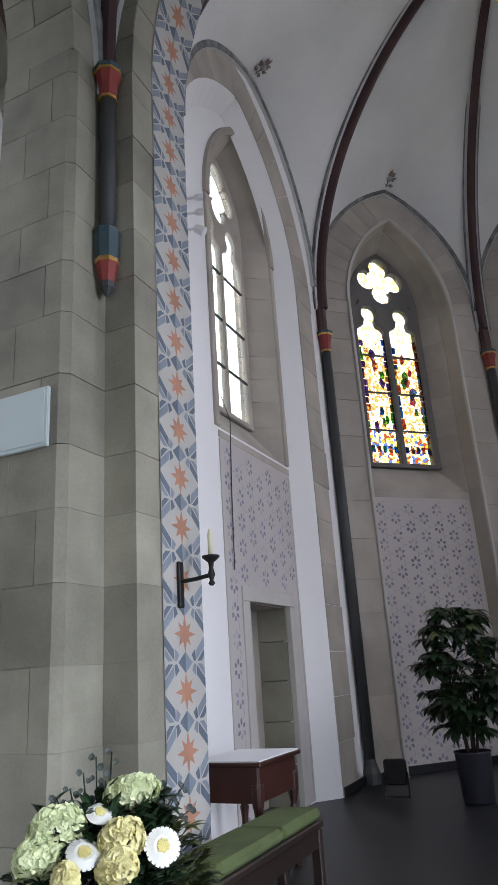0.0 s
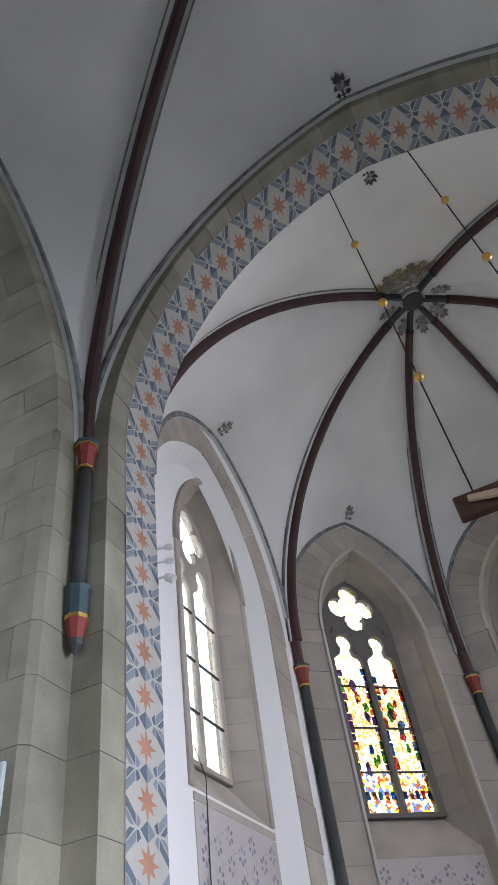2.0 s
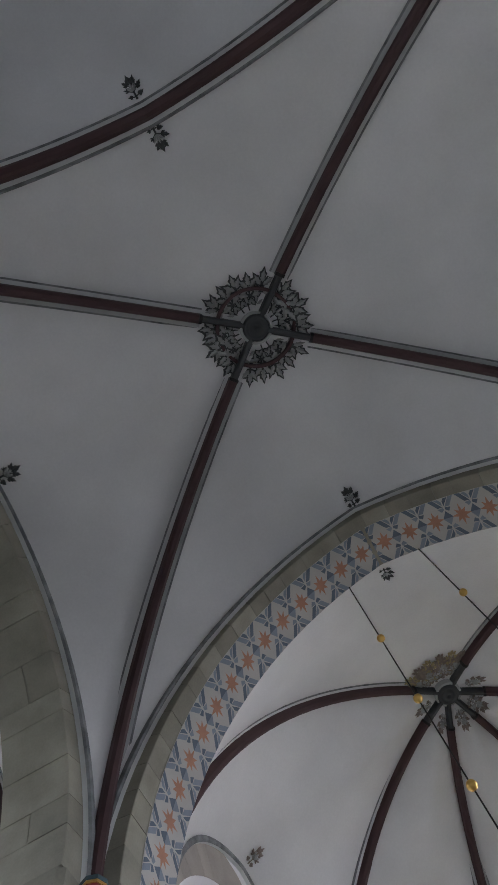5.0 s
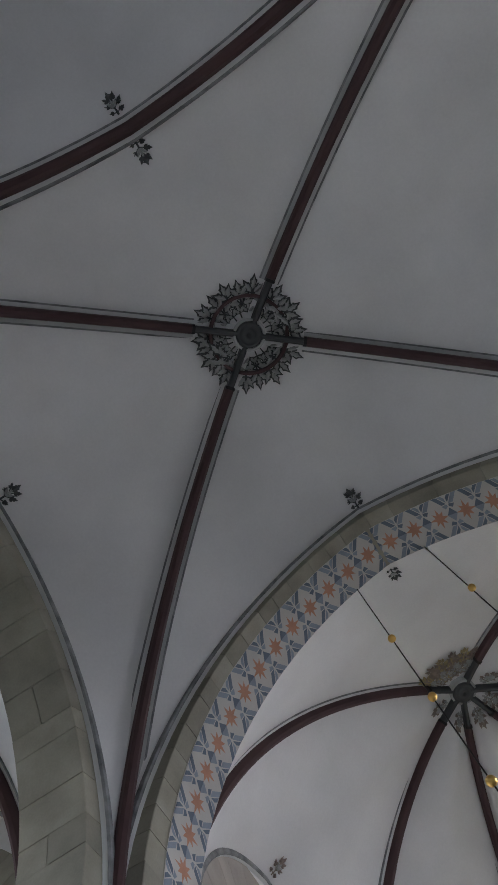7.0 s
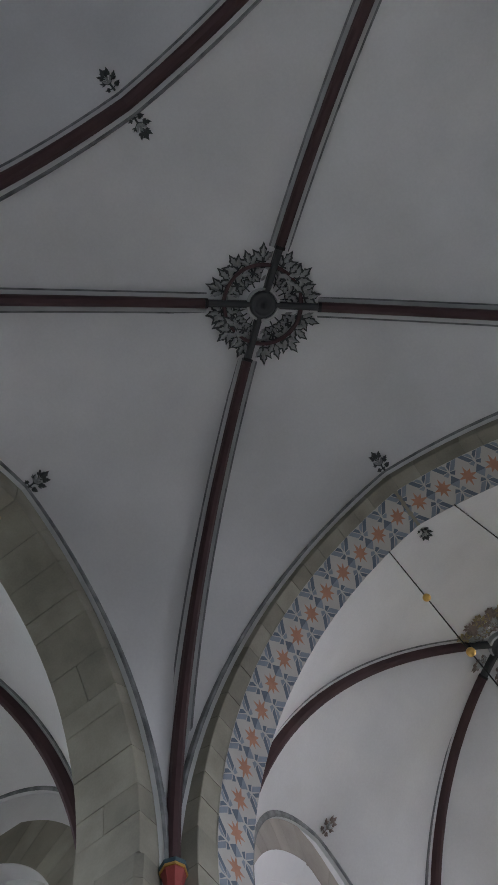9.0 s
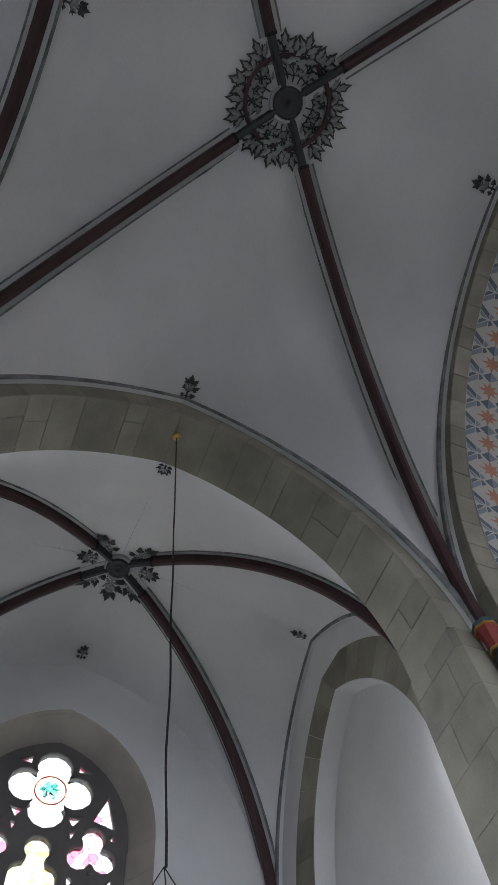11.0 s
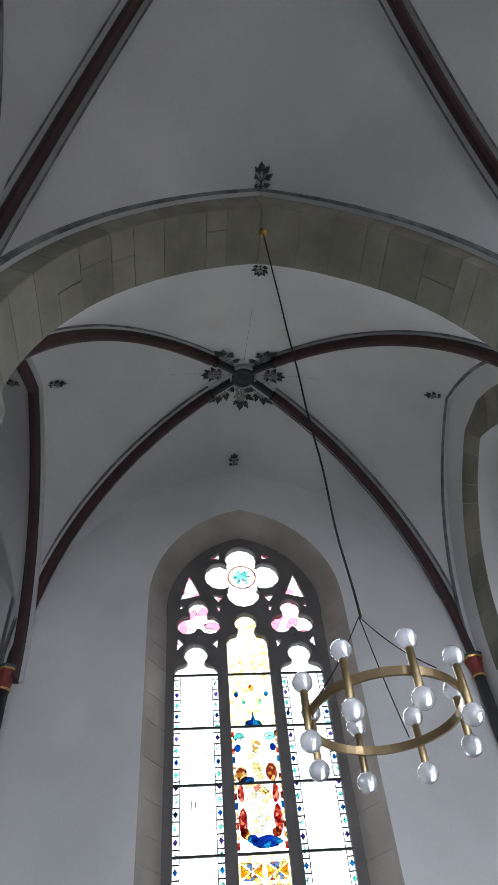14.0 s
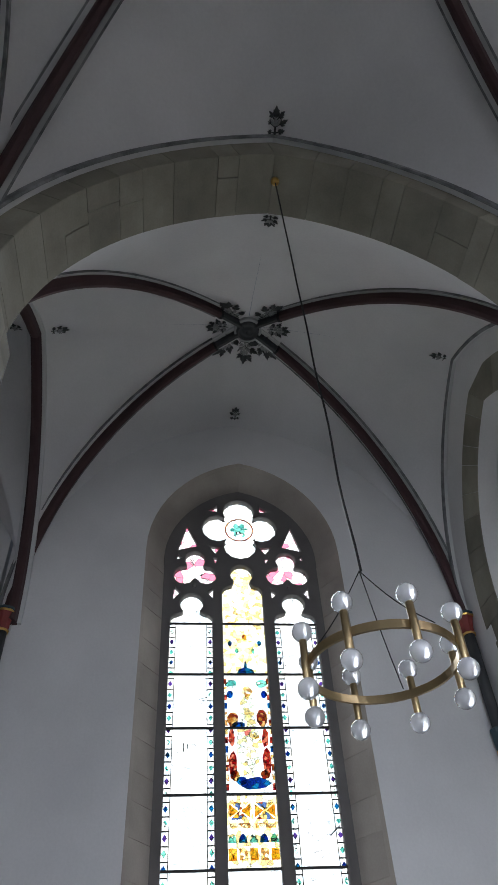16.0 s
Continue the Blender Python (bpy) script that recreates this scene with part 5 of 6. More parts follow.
# seated pale figure on a red and brown throne, blue canopy above and blue cloth below
figure = [(-0.21, 5.66, 0.085, 0.12, GLASS_BROWN), (0.20, 5.68, 0.085, 0.13, GLASS_BROWN), (-0.235, 5.42, 0.05, 0.13, GLASS_RED), (0.225, 5.40, 0.05, 0.13, GLASS_RED), (-0.225, 5.05, 0.06, 0.18, GLASS_RED), (0.225, 5.08, 0.06, 0.20, GLASS_RED),
          (-0.20, 4.92, 0.07, 0.07, GLASS_BROWN), (0.19, 4.93, 0.07, 0.06, GLASS_BROWN), (0.0, 5.35, 0.165, 0.46, GLASS_PALE), (0.0, 5.84, 0.12, 0.20, GLASS_PALE), (0.0, 6.06, 0.085, 0.085, GLASS_IVORY), (-0.13, 5.58, 0.10, 0.055, GLASS_BLUE), (0.10, 5.44, 0.05, 0.05, GLASS_GOLD), (-0.02, 5.50, 0.05, 0.07, GLASS_ROSY),
          (-0.22, 6.18, 0.09, 0.07, GLASS_TEAL), (0.22, 6.18, 0.09, 0.07, GLASS_TEAL), (-0.24, 6.02, 0.05, 0.06, GLASS_BLUE), (0.24, 6.02, 0.05, 0.06, GLASS_BLUE), (0.06, 4.82, 0.20, 0.085, GLASS_BLUE), (-0.12, 4.86, 0.08, 0.06, GLASS_BLUE), (0.02, 4.98, 0.06, 0.09, GLASS_PALE),
          (-0.22, 6.82, 0.035, 0.05, GLASS_BLUE), (0.22, 6.82, 0.035, 0.05, GLASS_BLUE), (0.0, 6.92, 0.04, 0.06, GLASS_GOLD), (-0.12, 6.70, 0.03, 0.05, GLASS_TEAL), (0.12, 6.70, 0.03, 0.05, GLASS_TEAL)]
for x, z, a, b, mat in figure:
    pts = [(x + a * rng.uniform(0.8, 1.1) * math.cos(2 * math.pi * k / 9), z + b * rng.uniform(0.8, 1.1) * math.sin(2 * math.pi * k / 9)) for k in range(9)]
    glass_piece(win, mm, pts, mat, 0.010 + 0.0005 * len(mat.name))
glass_piece(win, mm, [(-0.13, 6.34), (0.13, 6.34), (0.10, 6.41), (0.03, 6.43), (0.0, 6.56), (-0.03, 6.43), (-0.10, 6.41)], GLASS_BLUE, 0.010)
# golden lozenges and a blue scalloped row in the lower panel
for sx in (-0.16, 0.16):
    for k in range(2):
        q = 1 - 2 * k
        glass_piece(win, mm, [(sx - 0.12, 4.60), (sx + 0.12, 4.60), (sx, 4.50)] if q > 0 else [(sx - 0.12, 4.40), (sx, 4.50), (sx + 0.12, 4.40)], GLASS_GOLD, 0.008)
        glass_piece(win, mm, [(sx + q * 0.13, 4.58), (sx + q * 0.02, 4.50), (sx + q * 0.13, 4.42)], GLASS_YELLOW, 0.008)
    glass_piece(win, mm, rect(sx - 0.13, sx + 0.13, 4.30, 4.36), GLASS_IVORY, 0.008)
for k in range(5):
    x = -0.26 + 0.13 * k
    glass_piece(win, mm, [(x + 0.055 * math.cos(math.pi * j / 6), 4.14 + 0.10 * math.sin(math.pi * j / 6)) for j in range(7)], GLASS_BLUE if k % 2 else GLASS_TEAL, 0.008)
    glass_piece(win, mm, rect(x - 0.05, x + 0.05, 3.95, 4.08), GLASS_YELLOW if k % 2 == 0 else GLASS_IVORY, 0.008)
glass_piece(win, mm, foil(0, 9.0, 0.11, 6, 0.05), GLASS_TEAL, 0.006)
ring_out, ring_in = circle(0, 9.0, 0.250), circle(0, 9.0, 0.225)
p = curve_mesh("coloured_glass", [ring_out, ring_in], 0.004, 0, mm @ Matrix.Translation((0, 0, 0.01)), GLASS_BROWN, win)
p.visible_shadow = False

# ---- loose things ----
# ring chandelier
ch = Vector(CHANDELIER)
lamp = thing("ring_chandelier", "brass ring chandelier with clear globe bulbs, unlit", "chandelier")
bm = bmesh.new()
rows = []
RR = 0.418
for k in range(49):
    q = 2 * math.pi * k / 48
    d = Vector((math.cos(q), math.sin(q), 0))
    rows.append([ch + d * (RR + o) + Vector((0, 0, h)) for o, h in ((-0.008, -0.024), (0.008, -0.024), (0.008, 0.024), (-0.008, 0.024))])
strip_sweep(bm, rows)
part("ring", bm, BRASS, lamp, "flat brushed brass ring")
for k in range(8):
    q = 2 * math.pi * k / 8 + CH_TURN
    c = ch + Vector((RR * math.cos(q), RR * math.sin(q), 0))
    bm = bmesh.new()
    lathe(bm, [(0.020, -0.115), (0.022, -0.11), (0.022, 0.11), (0.020, 0.115)], c + Vector((0.028 * math.cos(q), 0.028 * math.sin(q), 0)), 12)
    holder = part("lamp_holder", bm, BRASS, lamp, "brass lamp tube")
    for s in (-1, 1):
        b = c + Vector((0.028 * math.cos(q), 0.028 * math.sin(q), s * 0.165))
        bm = bmesh.new()
        bmesh.ops.create_uvsphere(bm, u_segments=16, v_segments=10, radius=0.058)
        bmesh.ops.translate(bm, vec=b, verts=bm.verts)
        for f in bm.faces:
            f.smooth = True
        bulb = part("bulb", bm, BULB, holder, "clear glass globe bulb")
        bm = bmesh.new()
        lathe(bm, [(0.012, -0.05), (0.016, -0.02), (0.006, 0.0), (0.004, 0.035)] if s > 0 else [(0.004, -0.035), (0.006, 0.0), (0.016, 0.02), (0.012, 0.05)], b, 8)
        part("filament", bm, FILAMENT, holder)
HOOK = Vector((-4.27, -0.04, 9.83))
knot = ch + Vector((-0.02, -0.02, 0.64))
bm = bmesh.new()
n = 30
tube(bm, [HOOK.lerp(knot, k / n) + Vector((0.0, 0.012 * math.sin(k * 0.9) * (k / n) ** 2, 0)) for k in range(n + 1)], 0.009, 6)
part("cable", bm, IRON, lamp, "dark hanging cable")
for k in range(3):
    q = 2 * math.pi * k / 3 + 0.5
    bm = bmesh.new()
    end = ch + Vector((RR * math.cos(q), RR * math.sin(q), 0.04))
    tube(bm, [knot.lerp(end, f / 8) - Vector((0, 0, 0.04 * math.sin(math.pi * f / 8))) for f in range(9)], 0.0035, 6)
    part("suspension_wire", bm, IRON, lamp)
bm = bmesh.new()
lathe(bm, [(0.02, -0.05), (0.05, -0.02), (0.055, 0.02)], HOOK, 12)
part("ceiling_rose", bm, GOLD, lamp, "small gilt ceiling rose")

# hanging cross
cross = thing("hanging_cross", "brown wooden cross with carved painted figure, hung on wires", "cross")
KY = 3.90
KX, KZ = 0.06, 4.98
for name, b in (("arm", (KX - 0.84, KX + 0.84, KY - 0.05, KY + 0.05, KZ - 0.11, KZ + 0.11)), ("upright", (KX - 0.11, KX + 0.11, KY - 0.045, KY + 0.055, KZ - 1.6, KZ + 0.62))):
    bm = bmesh.new()
    box(bm, *b, bevel=0.012)
    part(name, bm, CROSS_WOOD, cross, "stained brown beam")
bm = bmesh.new()
box(bm, KX - 0.11, KX + 0.11, KY - 0.085, KY - 0.055, KZ + 0.36, KZ + 0.46, bevel=0.01)
part("title_board", bm, GOLD, cross, "small gilded board")
fig = thing("carved_figure", "pale painted carved wooden figure on the cross", "statue")
bm = bmesh.new()
for s in (-1, 1):
    tube(bm, [(KX + s * 0.12, KY - 0.15, KZ - 0.10), (KX + s * 0.42, KY - 0.11, KZ - 0.06), (KX + s * 0.72, KY - 0.08, KZ + 0.02)], [0.06, 0.04, 0.03], 8)
tube(bm, [(KX, KY - 0.16, KZ - 0.05), (KX, KY - 0.17, KZ - 0.35), (KX, KY - 0.16, KZ - 0.65), (KX, KY - 0.17, KZ - 1.0), (KX, KY - 0.12, KZ - 1.4)], [0.13, 0.13, 0.11, 0.09, 0.05], 10)
bmesh.ops.create_uvsphere(bm, u_segments=12, v_segments=8, radius=0.085, matrix=Matrix.Translation((KX, KY - 0.19, KZ + 0.12)))
part("carving", bm, FLESH, fig)
for x in (KX - 0.66, KX + 0.52):
    wire = thing("suspension_wire", "thin dark wire with gilt balls carrying the cross", "wire", group="cross wires")
    top = 10.86
    bm = bmesh.new()
    tube(bm, [(x, KY + 0.03, top), (x, KY - 0.02, KZ + 0.11)], 0.008, 6)
    part("cord", bm, IRON, wire)
    for z in (9.21, 7.90, 6.58) if x < 0 else (9.22, 7.86, 6.56):
        bm = bmesh.new()
        bmesh.ops.create_uvsphere(bm, u_segments=14, v_segments=8, radius=0.052)
        bmesh.ops.translate(bm, vec=(x, KY - 0.03, z), verts=bm.verts)
        for f in bm.faces:
            f.smooth = True
        part("ball", bm, GOLD, wire, "gilded ball")

# candle sconce on the painted jamb
sc = thing("wall_sconce", "black iron wall sconce with ivory candle", "sconce")
SX, SY, SZ = -3.64, 3.60, 2.16
bm = bmesh.new()
box(bm, SX, SX + 0.03, SY - 0.03, SY + 0.03, SZ - 0.17, SZ + 0.17, bevel=0.006)
part("back_plate", bm, IRON, sc)
bm = bmesh.new()
tube(bm, [(SX + 0.02, SY, SZ + 0.02), (SX + 0.14, SY + 0.02, SZ + 0.03), (SX + 0.26, SY + 0.04, SZ + 0.05)], 0.016, 8)
part("arm", bm, IRON, sc)
tip = Vector((SX + 0.26, SY + 0.04, SZ + 0.05))
bm = bmesh.new()
lathe(bm, [(0.012, -0.08), (0.026, -0.065), (0.014, -0.04), (0.028, 0.0), (0.016, 0.05), (0.022, 0.09), (0.065, 0.125), (0.068, 0.14)], tip, 14)
part("drip_pan", bm, IRON, sc)
bm = bmesh.new()
lathe(bm, [(0.019, 0.14), (0.019, 0.30), (0.012, 0.335), (0.003, 0.345)], tip, 12)
part("candle", bm, WAX, sc, "ivory candle")

# spotlights on the inner edge of the arch
for k, z in enumerate((5.87, 5.70, 5.52)):
    sp = thing("spotlight", "small white spotlight on the arch jamb", "spotlight", group="spotlights")
    bm = bmesh.new()
    tube(bm, [(-3.66, 3.94, z), (-3.56, 3.98, z)], 0.012, 6)
    part("bracket", bm, WHITE_METAL, sp)
    bm = bmesh.new()
    tube(bm, [(-3.57, 3.97, z + 0.0), (-3.53, 3.985, z - 0.02 * (k == 2)), (-3.49, 4.0, z - 0.05 * (k == 2))], [0.018, 0.034, 0.030] if k < 2 else [0.040, 0.046, 0.046], 12)
    part("housing", bm, WHITE_METAL, sp)

# framed panel on the transept pier
pn = thing("wall_panel", "pale frosted rectangular panel on the pier", "panel")
bm = bmesh.new()
box(bm, -4.66, -4.05, 2.585, 2.618, 3.07, 3.52, bevel=0.008)
part("frame", bm, PANEL, pn)
bm = bmesh.new()
box(bm, -4.63, -4.08, 2.578, 2.586, 3.10, 3.49)
part("face", bm, PANEL, pn, "pale bluish face")


def wooden_table():
    t = thing("credence_table", "red-brown wooden side table with white linen top", "table")
    x0, x1, y0, y1, h = -3.96, -3.36, 4.24, 5.06, 0.86
    bm = bmesh.new()
    box(bm, x0, x1, y0, y1, h - 0.035, h, bevel=0.008)
    part("tabletop", bm, WOOD, t)
    bm = bmesh.new()
    box(bm, x0 + 0.015, x1 - 0.015, y0 + 0.015, y1 - 0.015, h, h + 0.008)
    part("cloth", bm, LINEN, t, "white linen cloth")
    for a, b, c, d in ((x0 + 0.05, x1 - 0.05, y0 + 0.04, y0 + 0.065), (x0 + 0.05, x1 - 0.05, y1 - 0.065, y1 - 0.04), (x0 + 0.04, x0 + 0.065, y0 + 0.05, y1 - 0.05), (x1 - 0.065, x1 - 0.04, y0 + 0.05, y1 - 0.05)):
        bm = bmesh.new()
        box(bm, a, b, c, d, h - 0.29, h - 0.035, bevel=0.005)
        part("apron", bm, WOOD, t)
    for x in (x0 + 0.07, x1 - 0.07):
        for y in (y0 + 0.07, y1 - 0.07):
            bm = bmesh.new()
            lathe(bm, [(0.03, 0.0), (0.04, 0.05), (0.022, 0.10), (0.03, 0.35), (0.04, 0.42), (0.024, 0.46), (0.045, 0.55), (0.05, 0.64), (0.05, h - 0.16)], (x, y, 0), 10)
            part("leg", bm, WOOD, t, "turned wooden leg")
            bm = bmesh.new()
            s = 1 if y < (y0 + y1) / 2 else -1
            tube(bm, [(x, y + s * 0.04, h - 0.34), (x, y + s * 0.08, h - 0.27), (x, y + s * 0.07, h - 0.21), (x, y + s * 0.14, h - 0.19)], [0.012, 0.02, 0.026, 0.014], 8)
            part("bracket", bm, WOOD, t, "carved wooden bracket")


def bench():
    t = thing("kneeling_bench", "dark wooden bench with green velvet cushion", "bench")
    x0, x1, y0, y1, h = -3.28, -2.92, 2.75, 4.30, 0.53
    for k, (a, b) in enumerate(((y0, 3.62), (3.63, y1))):
        bm = bmesh.new()
        box(bm, x0 + 0.01, x1 - 0.01, a, b, h - 0.05, h + 0.03, bevel=0.025)
        part("cushion", bm, GREEN, t, "worn green velvet cushion")
    bm = bmesh.new()
    box(bm, x0, x1, y0 - 0.01, y1 + 0.01, h - 0.10, h - 0.05, bevel=0.01)
    part("seat_board", bm, WOOD_DARK, t)
    for x in (x0 + 0.04, x1 - 0.04):
        bm = bmesh.new()
        box(bm, x - 0.02, x + 0.02, y0 + 0.06, y1 - 0.06, h - 0.22, h - 0.10, bevel=0.006)
        part("rail", bm, WOOD_DARK, t)
        for y in (y0 + 0.05, y1 - 0.05):
            bm = bmesh.new()
            box(bm, x - 0.035, x + 0.035, y - 0.035, y + 0.035, 0.06, h - 0.10, bevel=0.008)
            part("leg", bm, WOOD_DARK, t)
    for y in (y0 + 0.05, y1 - 0.05):
        bm = bmesh.new()
        box(bm, x0 - 0.02, x1 + 0.02, y - 0.05, y + 0.05, 0.0, 0.06, bevel=0.012)
        part("foot", bm, WOOD_DARK, t)


wooden_table()
bench()


def small_leaf(bm, p, d, length, width, droop=0.25):
    """A folded leaf of six faces."""
    d = Vector(d).normalized()
    a = d.cross(Vector((0, 0, 1)))
    a = a.normalized() if a.length > 0.1 else Vector((1, 0, 0))
    up = a.cross(d)
    mid = [p, p + d * length * 0.4 + up * length * 0.06, p + d * length * 0.75 - up * length * droop * 0.3, p + d * length - up * length * droop]
    v = [bm.verts.new(q) for q in mid]
    for s in (-1, 1):
        e = [bm.verts.new(p + d * length * 0.3 + a * s * width * 0.5 + up * length * 0.10), bm.verts.new(p + d * length * 0.68 + a * s * width * 0.42 + up * (0.06 - droop * 0.25) * length)]
        bm.faces.new((v[0], e[0], v[1]))
        bm.faces.new((v[1], e[0], e[1], v[2]))
        bm.faces.new((v[2], e[1], v[3]))


def potted_plant(x, y):
    t = thing("potted_plant", "bushy dark green potted plant in a dark planter", "plant")
    r = random.Random(7)
    bm = bmesh.new()
    lathe(bm, [(0.16, 0.0), (0.17, 0.02), (0.20, 0.50), (0.21, 0.52), (0.195, 0.52), (0.19, 0.46), (0.02, 0.455)], (x, y, 0), 24)
    part("planter", bm, POT, t, "dark smooth planter")
    stems, leaves, young = bmesh.new(), bmesh.new(), bmesh.new()
    for k in range(5):
        a = 2 * math.pi * k / 5
        top = Vector((x + 0.20 * math.cos(a), y + 0.20 * math.sin(a), 1.15 + 0.30 * r.random()))
        tube(stems, [(x + 0.05 * math.cos(a), y + 0.05 * math.sin(a), 0.46), (x + 0.10 * math.cos(a), y + 0.10 * math.sin(a), 0.85), top], [0.018, 0.014, 0.008], 6)
    for _ in range(120):
        z = 0.72 + 1.36 * r.random()
        a = r.uniform(0, 2 * math.pi)
        wide = 0.46 * math.sin(math.pi * min(1, max(0.08, (z - 0.5) / 1.85))) ** 0.6
        rad = wide * r.uniform(0.35, 1.0)
        p = Vector((x + rad * math.cos(a), y + rad * math.sin(a), z))
        d0 = Vector((math.cos(a), math.sin(a), r.uniform(-0.2, 0.7))).normalized()
        n = 7
        for k in range(n):
            b = a + 2 * math.pi * k / n
            d = Vector((math.cos(b), math.sin(b), r.uniform(-0.55, 0.15))) + d0 * 0.8
            small_leaf(leaves if r.random() > 0.06 or z < 1.6 else young, p, d, r.uniform(0.16, 0.26), 0.105, 0.35)
        tube(stems, [p - d0 * 0.2 - Vector((0, 0, 0.03)), p], 0.004, 4)
    tagged(part("stalks", stems, WOOD_DARK, t), kind="stuff")
    tagged(part("leaves", leaves, FOLIAGE, t, "glossy dark green fingered leaves"), kind="stuff")
    tagged(part("young_leaves", young, FOLIAGE_LIGHT, t, "yellow-green young leaves"), kind="stuff")


potted_plant(-2.38, 7.72)

fl = thing("floor_floodlight", "small black floodlight standing by the wall", "floodlight")
bm = bmesh.new()
box(bm, -3.46, -3.20, 7.84, 7.95, 0.14, 0.42, bevel=0.02)
part("housing", bm, IRON, fl)
bm = bmesh.new()
tube(bm, [(-3.47, 7.9, 0.28), (-3.47, 7.88, 0.015), (-3.19, 7.88, 0.015), (-3.19, 7.9, 0.28)], 0.012, 6)
part("stand", bm, IRON, fl)


def round_petal(bm, p, n, size, r):
    """A small cupped round petal facing n."""
    n = Vector(n).normalized()
    a = n.orthogonal().normalized()
    b = n.cross(a)
    mid = bm.verts.new(p)
    t0 = r.uniform(0, 1)
    ring = [bm.verts.new(p + (a * math.cos(math.pi * k / 3 + t0) + b * math.sin(math.pi * k / 3 + t0)) * size * r.uniform(0.85, 1.15) + n * size * 0.25) for k in range(6)]
    for k in range(6):
        bm.faces.new((mid, ring[k], ring[(k + 1) % 6]))


def flower_arrangement(c):
    t = thing("flower_arrangement", "white and pale yellow flowers with greenery in a vase", "flowers")
    st = thing("flower_stand", "slim dark wooden flower stand", "stand")
    c = Vector(c)
    bm = bmesh.new()
    lathe(bm, [(0.17, 0), (0.17, 0.03), (0.05, 0.06), (0.035, 0.30), (0.035, 0.52), (0.13, 0.57), (0.15, 0.60)], (c.x, c.y, 0), 16)
    part("column", bm, WOOD_DARK, st)
    bm = bmesh.new()
    lathe(bm, [(0.06, 0.601), (0.10, 0.68), (0.11, 0.76), (0.09, 0.84), (0.095, 0.86)], (c.x, c.y, 0), 18)
    part("vase", bm, POT, t)
    r = random.Random(3)
    look_dir = Vector((0.75, -0.62, 0.25)).normalized()
    right = Vector((0.64, 0.77, 0)).normalized()
    up = Vector((0, 0, 1))

    def place(u, v, d=0.0):
        return c + right * (u * 0.93 + 0.018) + up * (v * 0.95 + 0.003) + look_dir * d
    # gerberas
    for u, v, rad, d in ((-0.080, 0.005, 0.050, 0.10), (0.150, -0.010, 0.051, 0.11), (-0.025, 0.105, 0.036, 0.05)):
        p = place(u, v, d)
        n = (look_dir + Vector((0, 0, 0.15 if rad > 0.05 else 0.9))).normalized()
        a = n.cross(up).normalized()
        b = a.cross(n)
        bm = bmesh.new()
        for ring, count in ((1.0, 22), (0.8, 18)):
            for k in range(count):
                q = 2 * math.pi * (k + 0.5 * (ring < 1)) / count
                dd, tt = a * math.cos(q) + b * math.sin(q), b * math.cos(q) - a * math.sin(q)
                R_ = rad * ring * r.uniform(0.93, 1.04)
                pts = [p + dd * rad * 0.25, p + dd * R_ * 0.65 + tt * 0.0085 + n * 0.004, p + dd * R_ + tt * 0.005 - n * 0.002, p + dd * R_ - tt * 0.005 - n * 0.002, p + dd * R_ * 0.65 - tt * 0.0085 + n * 0.004]
                bm.faces.new([bm.verts.new(z + n * (0.004 if ring < 1 else 0)) for z in pts])
        part("gerbera", bm, PETAL, t, "white gerbera bloom")
        bm = bmesh.new()
        for k in range(40):
            q, s = k * 2.4, rad * 0.32 * math.sqrt(k / 40)
            z = p + (a * math.cos(q) + b * math.sin(q)) * s + n * 0.008
            bmesh.ops.create_icosphere(bm, subdivisions=1, radius=0.0045, matrix=Matrix.Translation(z))
        part("gerbera_eye", bm, FLOWER_EYE, t, "pale yellow flower eye")
    # hydrangea heads and pale chrysanthemums: many small petals over a mound
    for u, v, rx, rz, d, mat, name in ((-0.145, 0.08, 0.085, 0.065, 0.03, PETAL_GREEN, "hydrangea"), (-0.20, 0.015, 0.065, 0.055, 0.03, PETAL_GREEN, "hydrangea"), (0.085, 0.155, 0.09, 0.042, 0.02, PETAL_GREEN, "hydrangea"), (0.03, 0.02, 0.07, 0.06, 0.09, PETAL_YELLOW, "chrysanthemum"), (0.01, -0.045, 0.06, 0.045, 0.12, PETAL_YELLOW, "chrysanthemum"), (-0.135, -0.07, 0.035, 0.06, 0.11, PETAL_YELLOW, "chrysanthemum")):
        bm = bmesh.new()
        for _ in range(330):
            q, w_ = r.uniform(0, 2 * math.pi), r.uniform(-0.5, 1.0)
            s = math.sqrt(max(0, 1 - w_ * w_))
            n = (right * math.cos(q) * s + up * math.sin(q) * s + look_dir * max(w_, -0.3)).normalized()
            p = place(u, v, d) + right * (n.dot(right) * rx * 0.86) + up * (n.dot(up) * rz * 0.86) + look_dir * (n.dot(look_dir) * 0.05)
            round_petal(bm, p, n + Vector((r.uniform(-1, 1), r.uniform(-1, 1), r.uniform(-1, 1))) * 0.55, r.uniform(0.010, 0.016), r)
        part(name, bm, mat, t, "pale green-white hydrangea head" if name == "hydrangea" else "pale yellow chrysanthemum bloom")
    dark, light, euc, stems = bmesh.new(), bmesh.new(), bmesh.new(), bmesh.new()
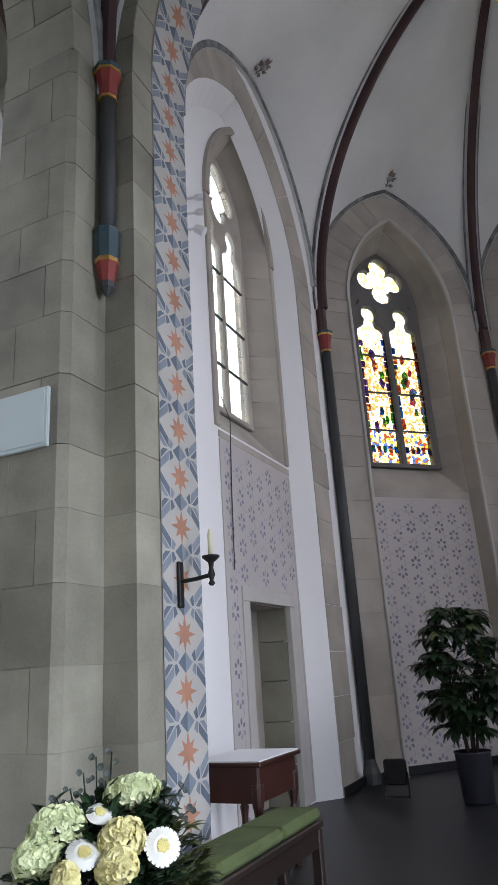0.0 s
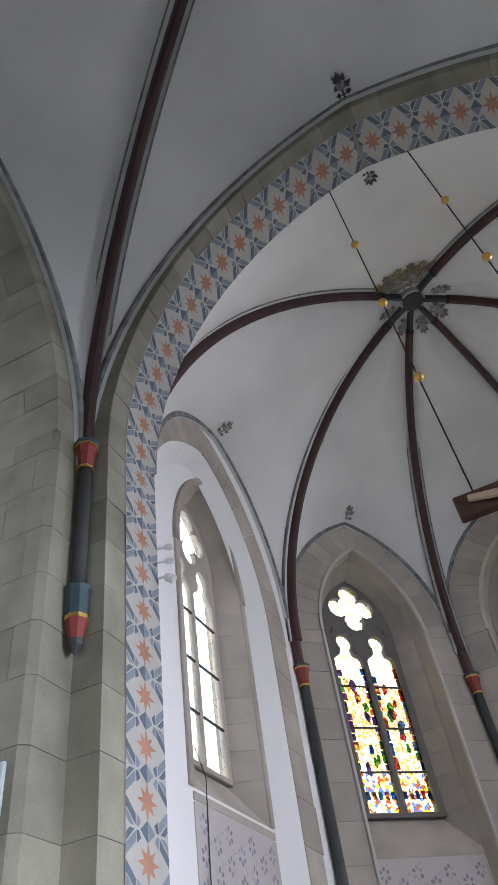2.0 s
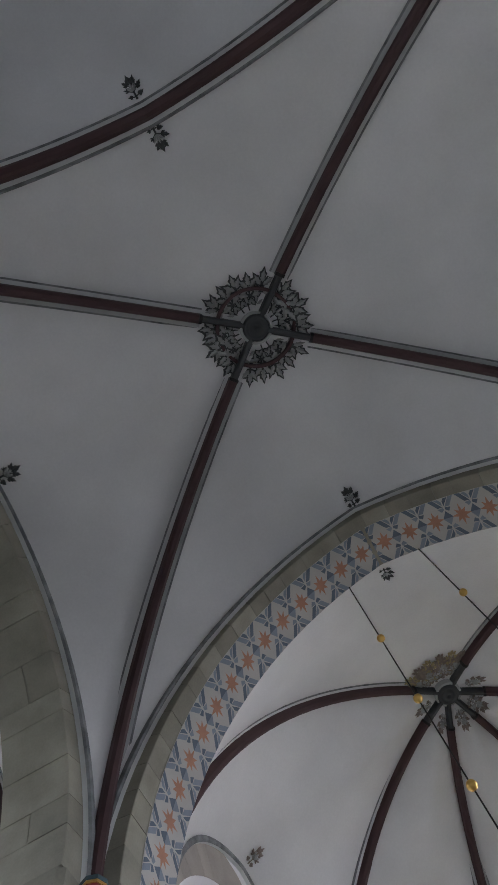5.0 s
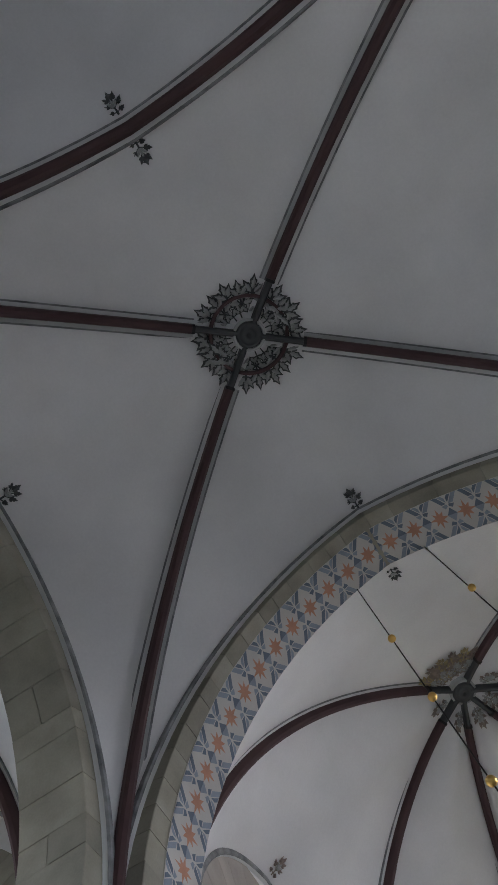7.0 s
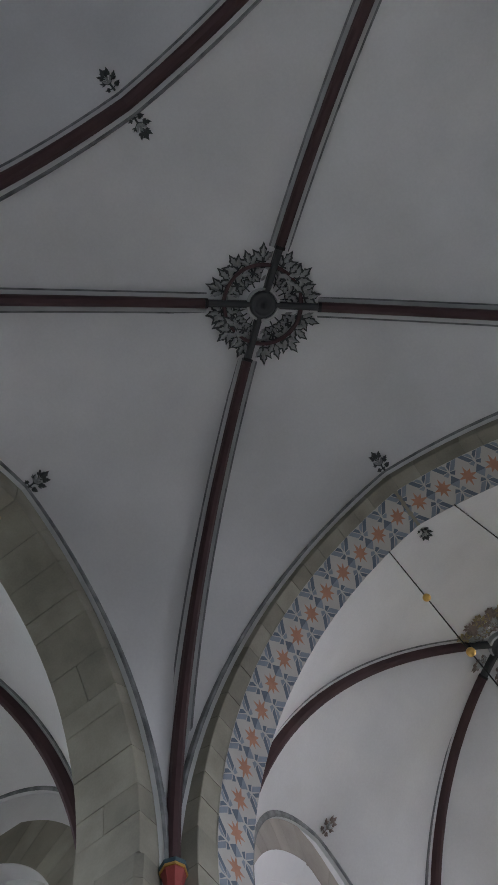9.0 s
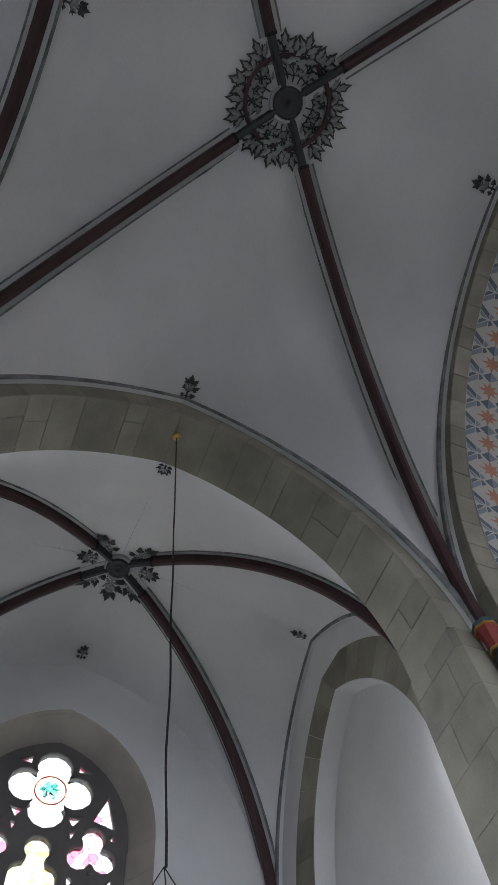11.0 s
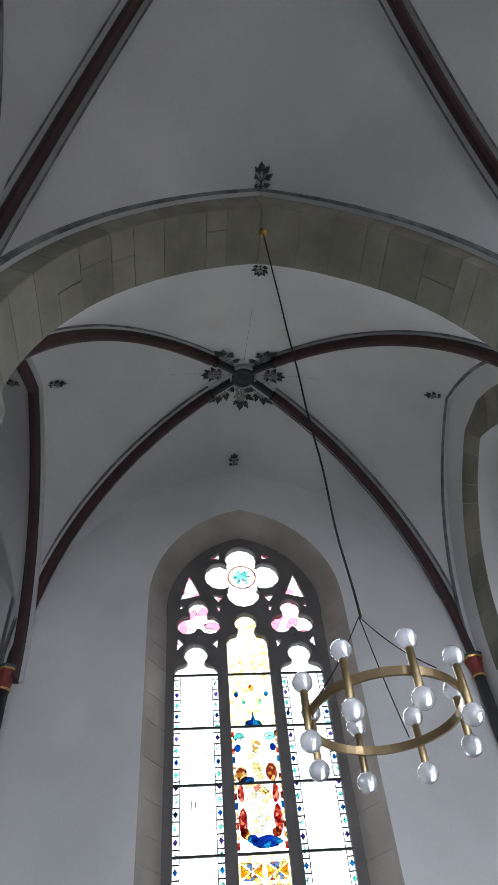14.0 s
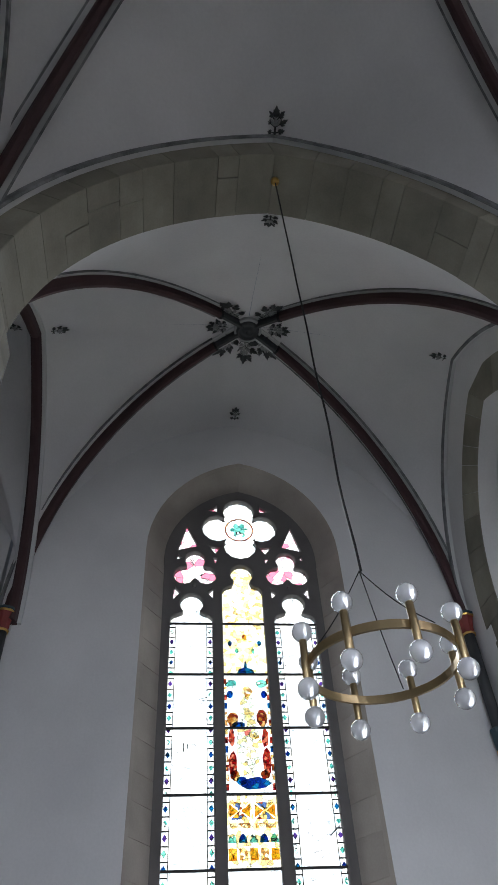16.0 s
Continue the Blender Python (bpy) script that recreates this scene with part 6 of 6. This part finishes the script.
    for _ in range(1000):
        q, s = r.uniform(0, 2 * math.pi), math.sqrt(r.random())
        u, v = 0.29 * s * math.cos(q) + 0.03, -0.02 + 0.16 * s * math.sin(q) - 0.09 * abs(math.cos(q))
        d = r.uniform(-0.06, 0.045)
        dirn = right * u * 3 + up * (0.3 + r.uniform(-0.4, 0.5)) + look_dir * r.uniform(-0.2, 0.8)
        edge_ = abs(u) > 0.20
        small_leaf(light if edge_ and r.random() > 0.35 else dark, place(u, v, d), dirn, r.uniform(0.04, 0.085), 0.034, 0.2)
    for u, v in ((-0.10, 0.19), (-0.06, 0.23), (-0.02, 0.27), (0.01, 0.20), (0.03, 0.28), (0.235, 0.13), (0.27, 0.16), (0.21, 0.17), (-0.14, 0.17), (-0.33, -0.03), (0.30, 0.09)):
        a, b = place(u * 0.55, 0.0, -0.03), place(u, v, -0.02)
        tube(stems, [a, a.lerp(b, 0.5) + up * 0.01, b], 0.0022, 4)
        for k in range(7):
            f = 0.35 + 0.65 * k / 6
            round_petal(euc, a.lerp(b, f) + right * (0.013 if k % 2 else -0.013), look_dir + Vector((r.uniform(-1, 1), r.uniform(-1, 1), r.uniform(-1, 1))) * 0.5, r.uniform(0.008, 0.013), r)
    for k in range(14):
        q = 2 * math.pi * k / 14
        tube(stems, [c + Vector((0.04 * math.cos(q), 0.04 * math.sin(q), -0.25)), place(0.2 * math.cos(q), 0.02, 0.03 * math.sin(q))], 0.003, 4)
    for _ in range(320):
        u, v = r.uniform(-0.17, 0.2), r.uniform(-0.16, 0.14)
        small_leaf(dark, place(u, v, r.uniform(-0.05, 0.0)), right * r.uniform(-1, 1) + up * r.uniform(-0.6, 1) + look_dir * 0.4, r.uniform(0.06, 0.10), 0.05, 0.2)
    tagged(part("dark_leaves", dark, FOLIAGE, t, "dark green leaves"), kind="stuff")
    tagged(part("light_leaves", light, FOLIAGE_LIGHT, t, "yellow-green foliage"), kind="stuff")
    tagged(part("eucalyptus", euc, EUCALYPTUS, t, "grey-green eucalyptus sprigs"), kind="stuff")
    tagged(part("stalks", stems, FOLIAGE, t), kind="stuff")


flower_arrangement((-2.306, 0.921, 1.05))
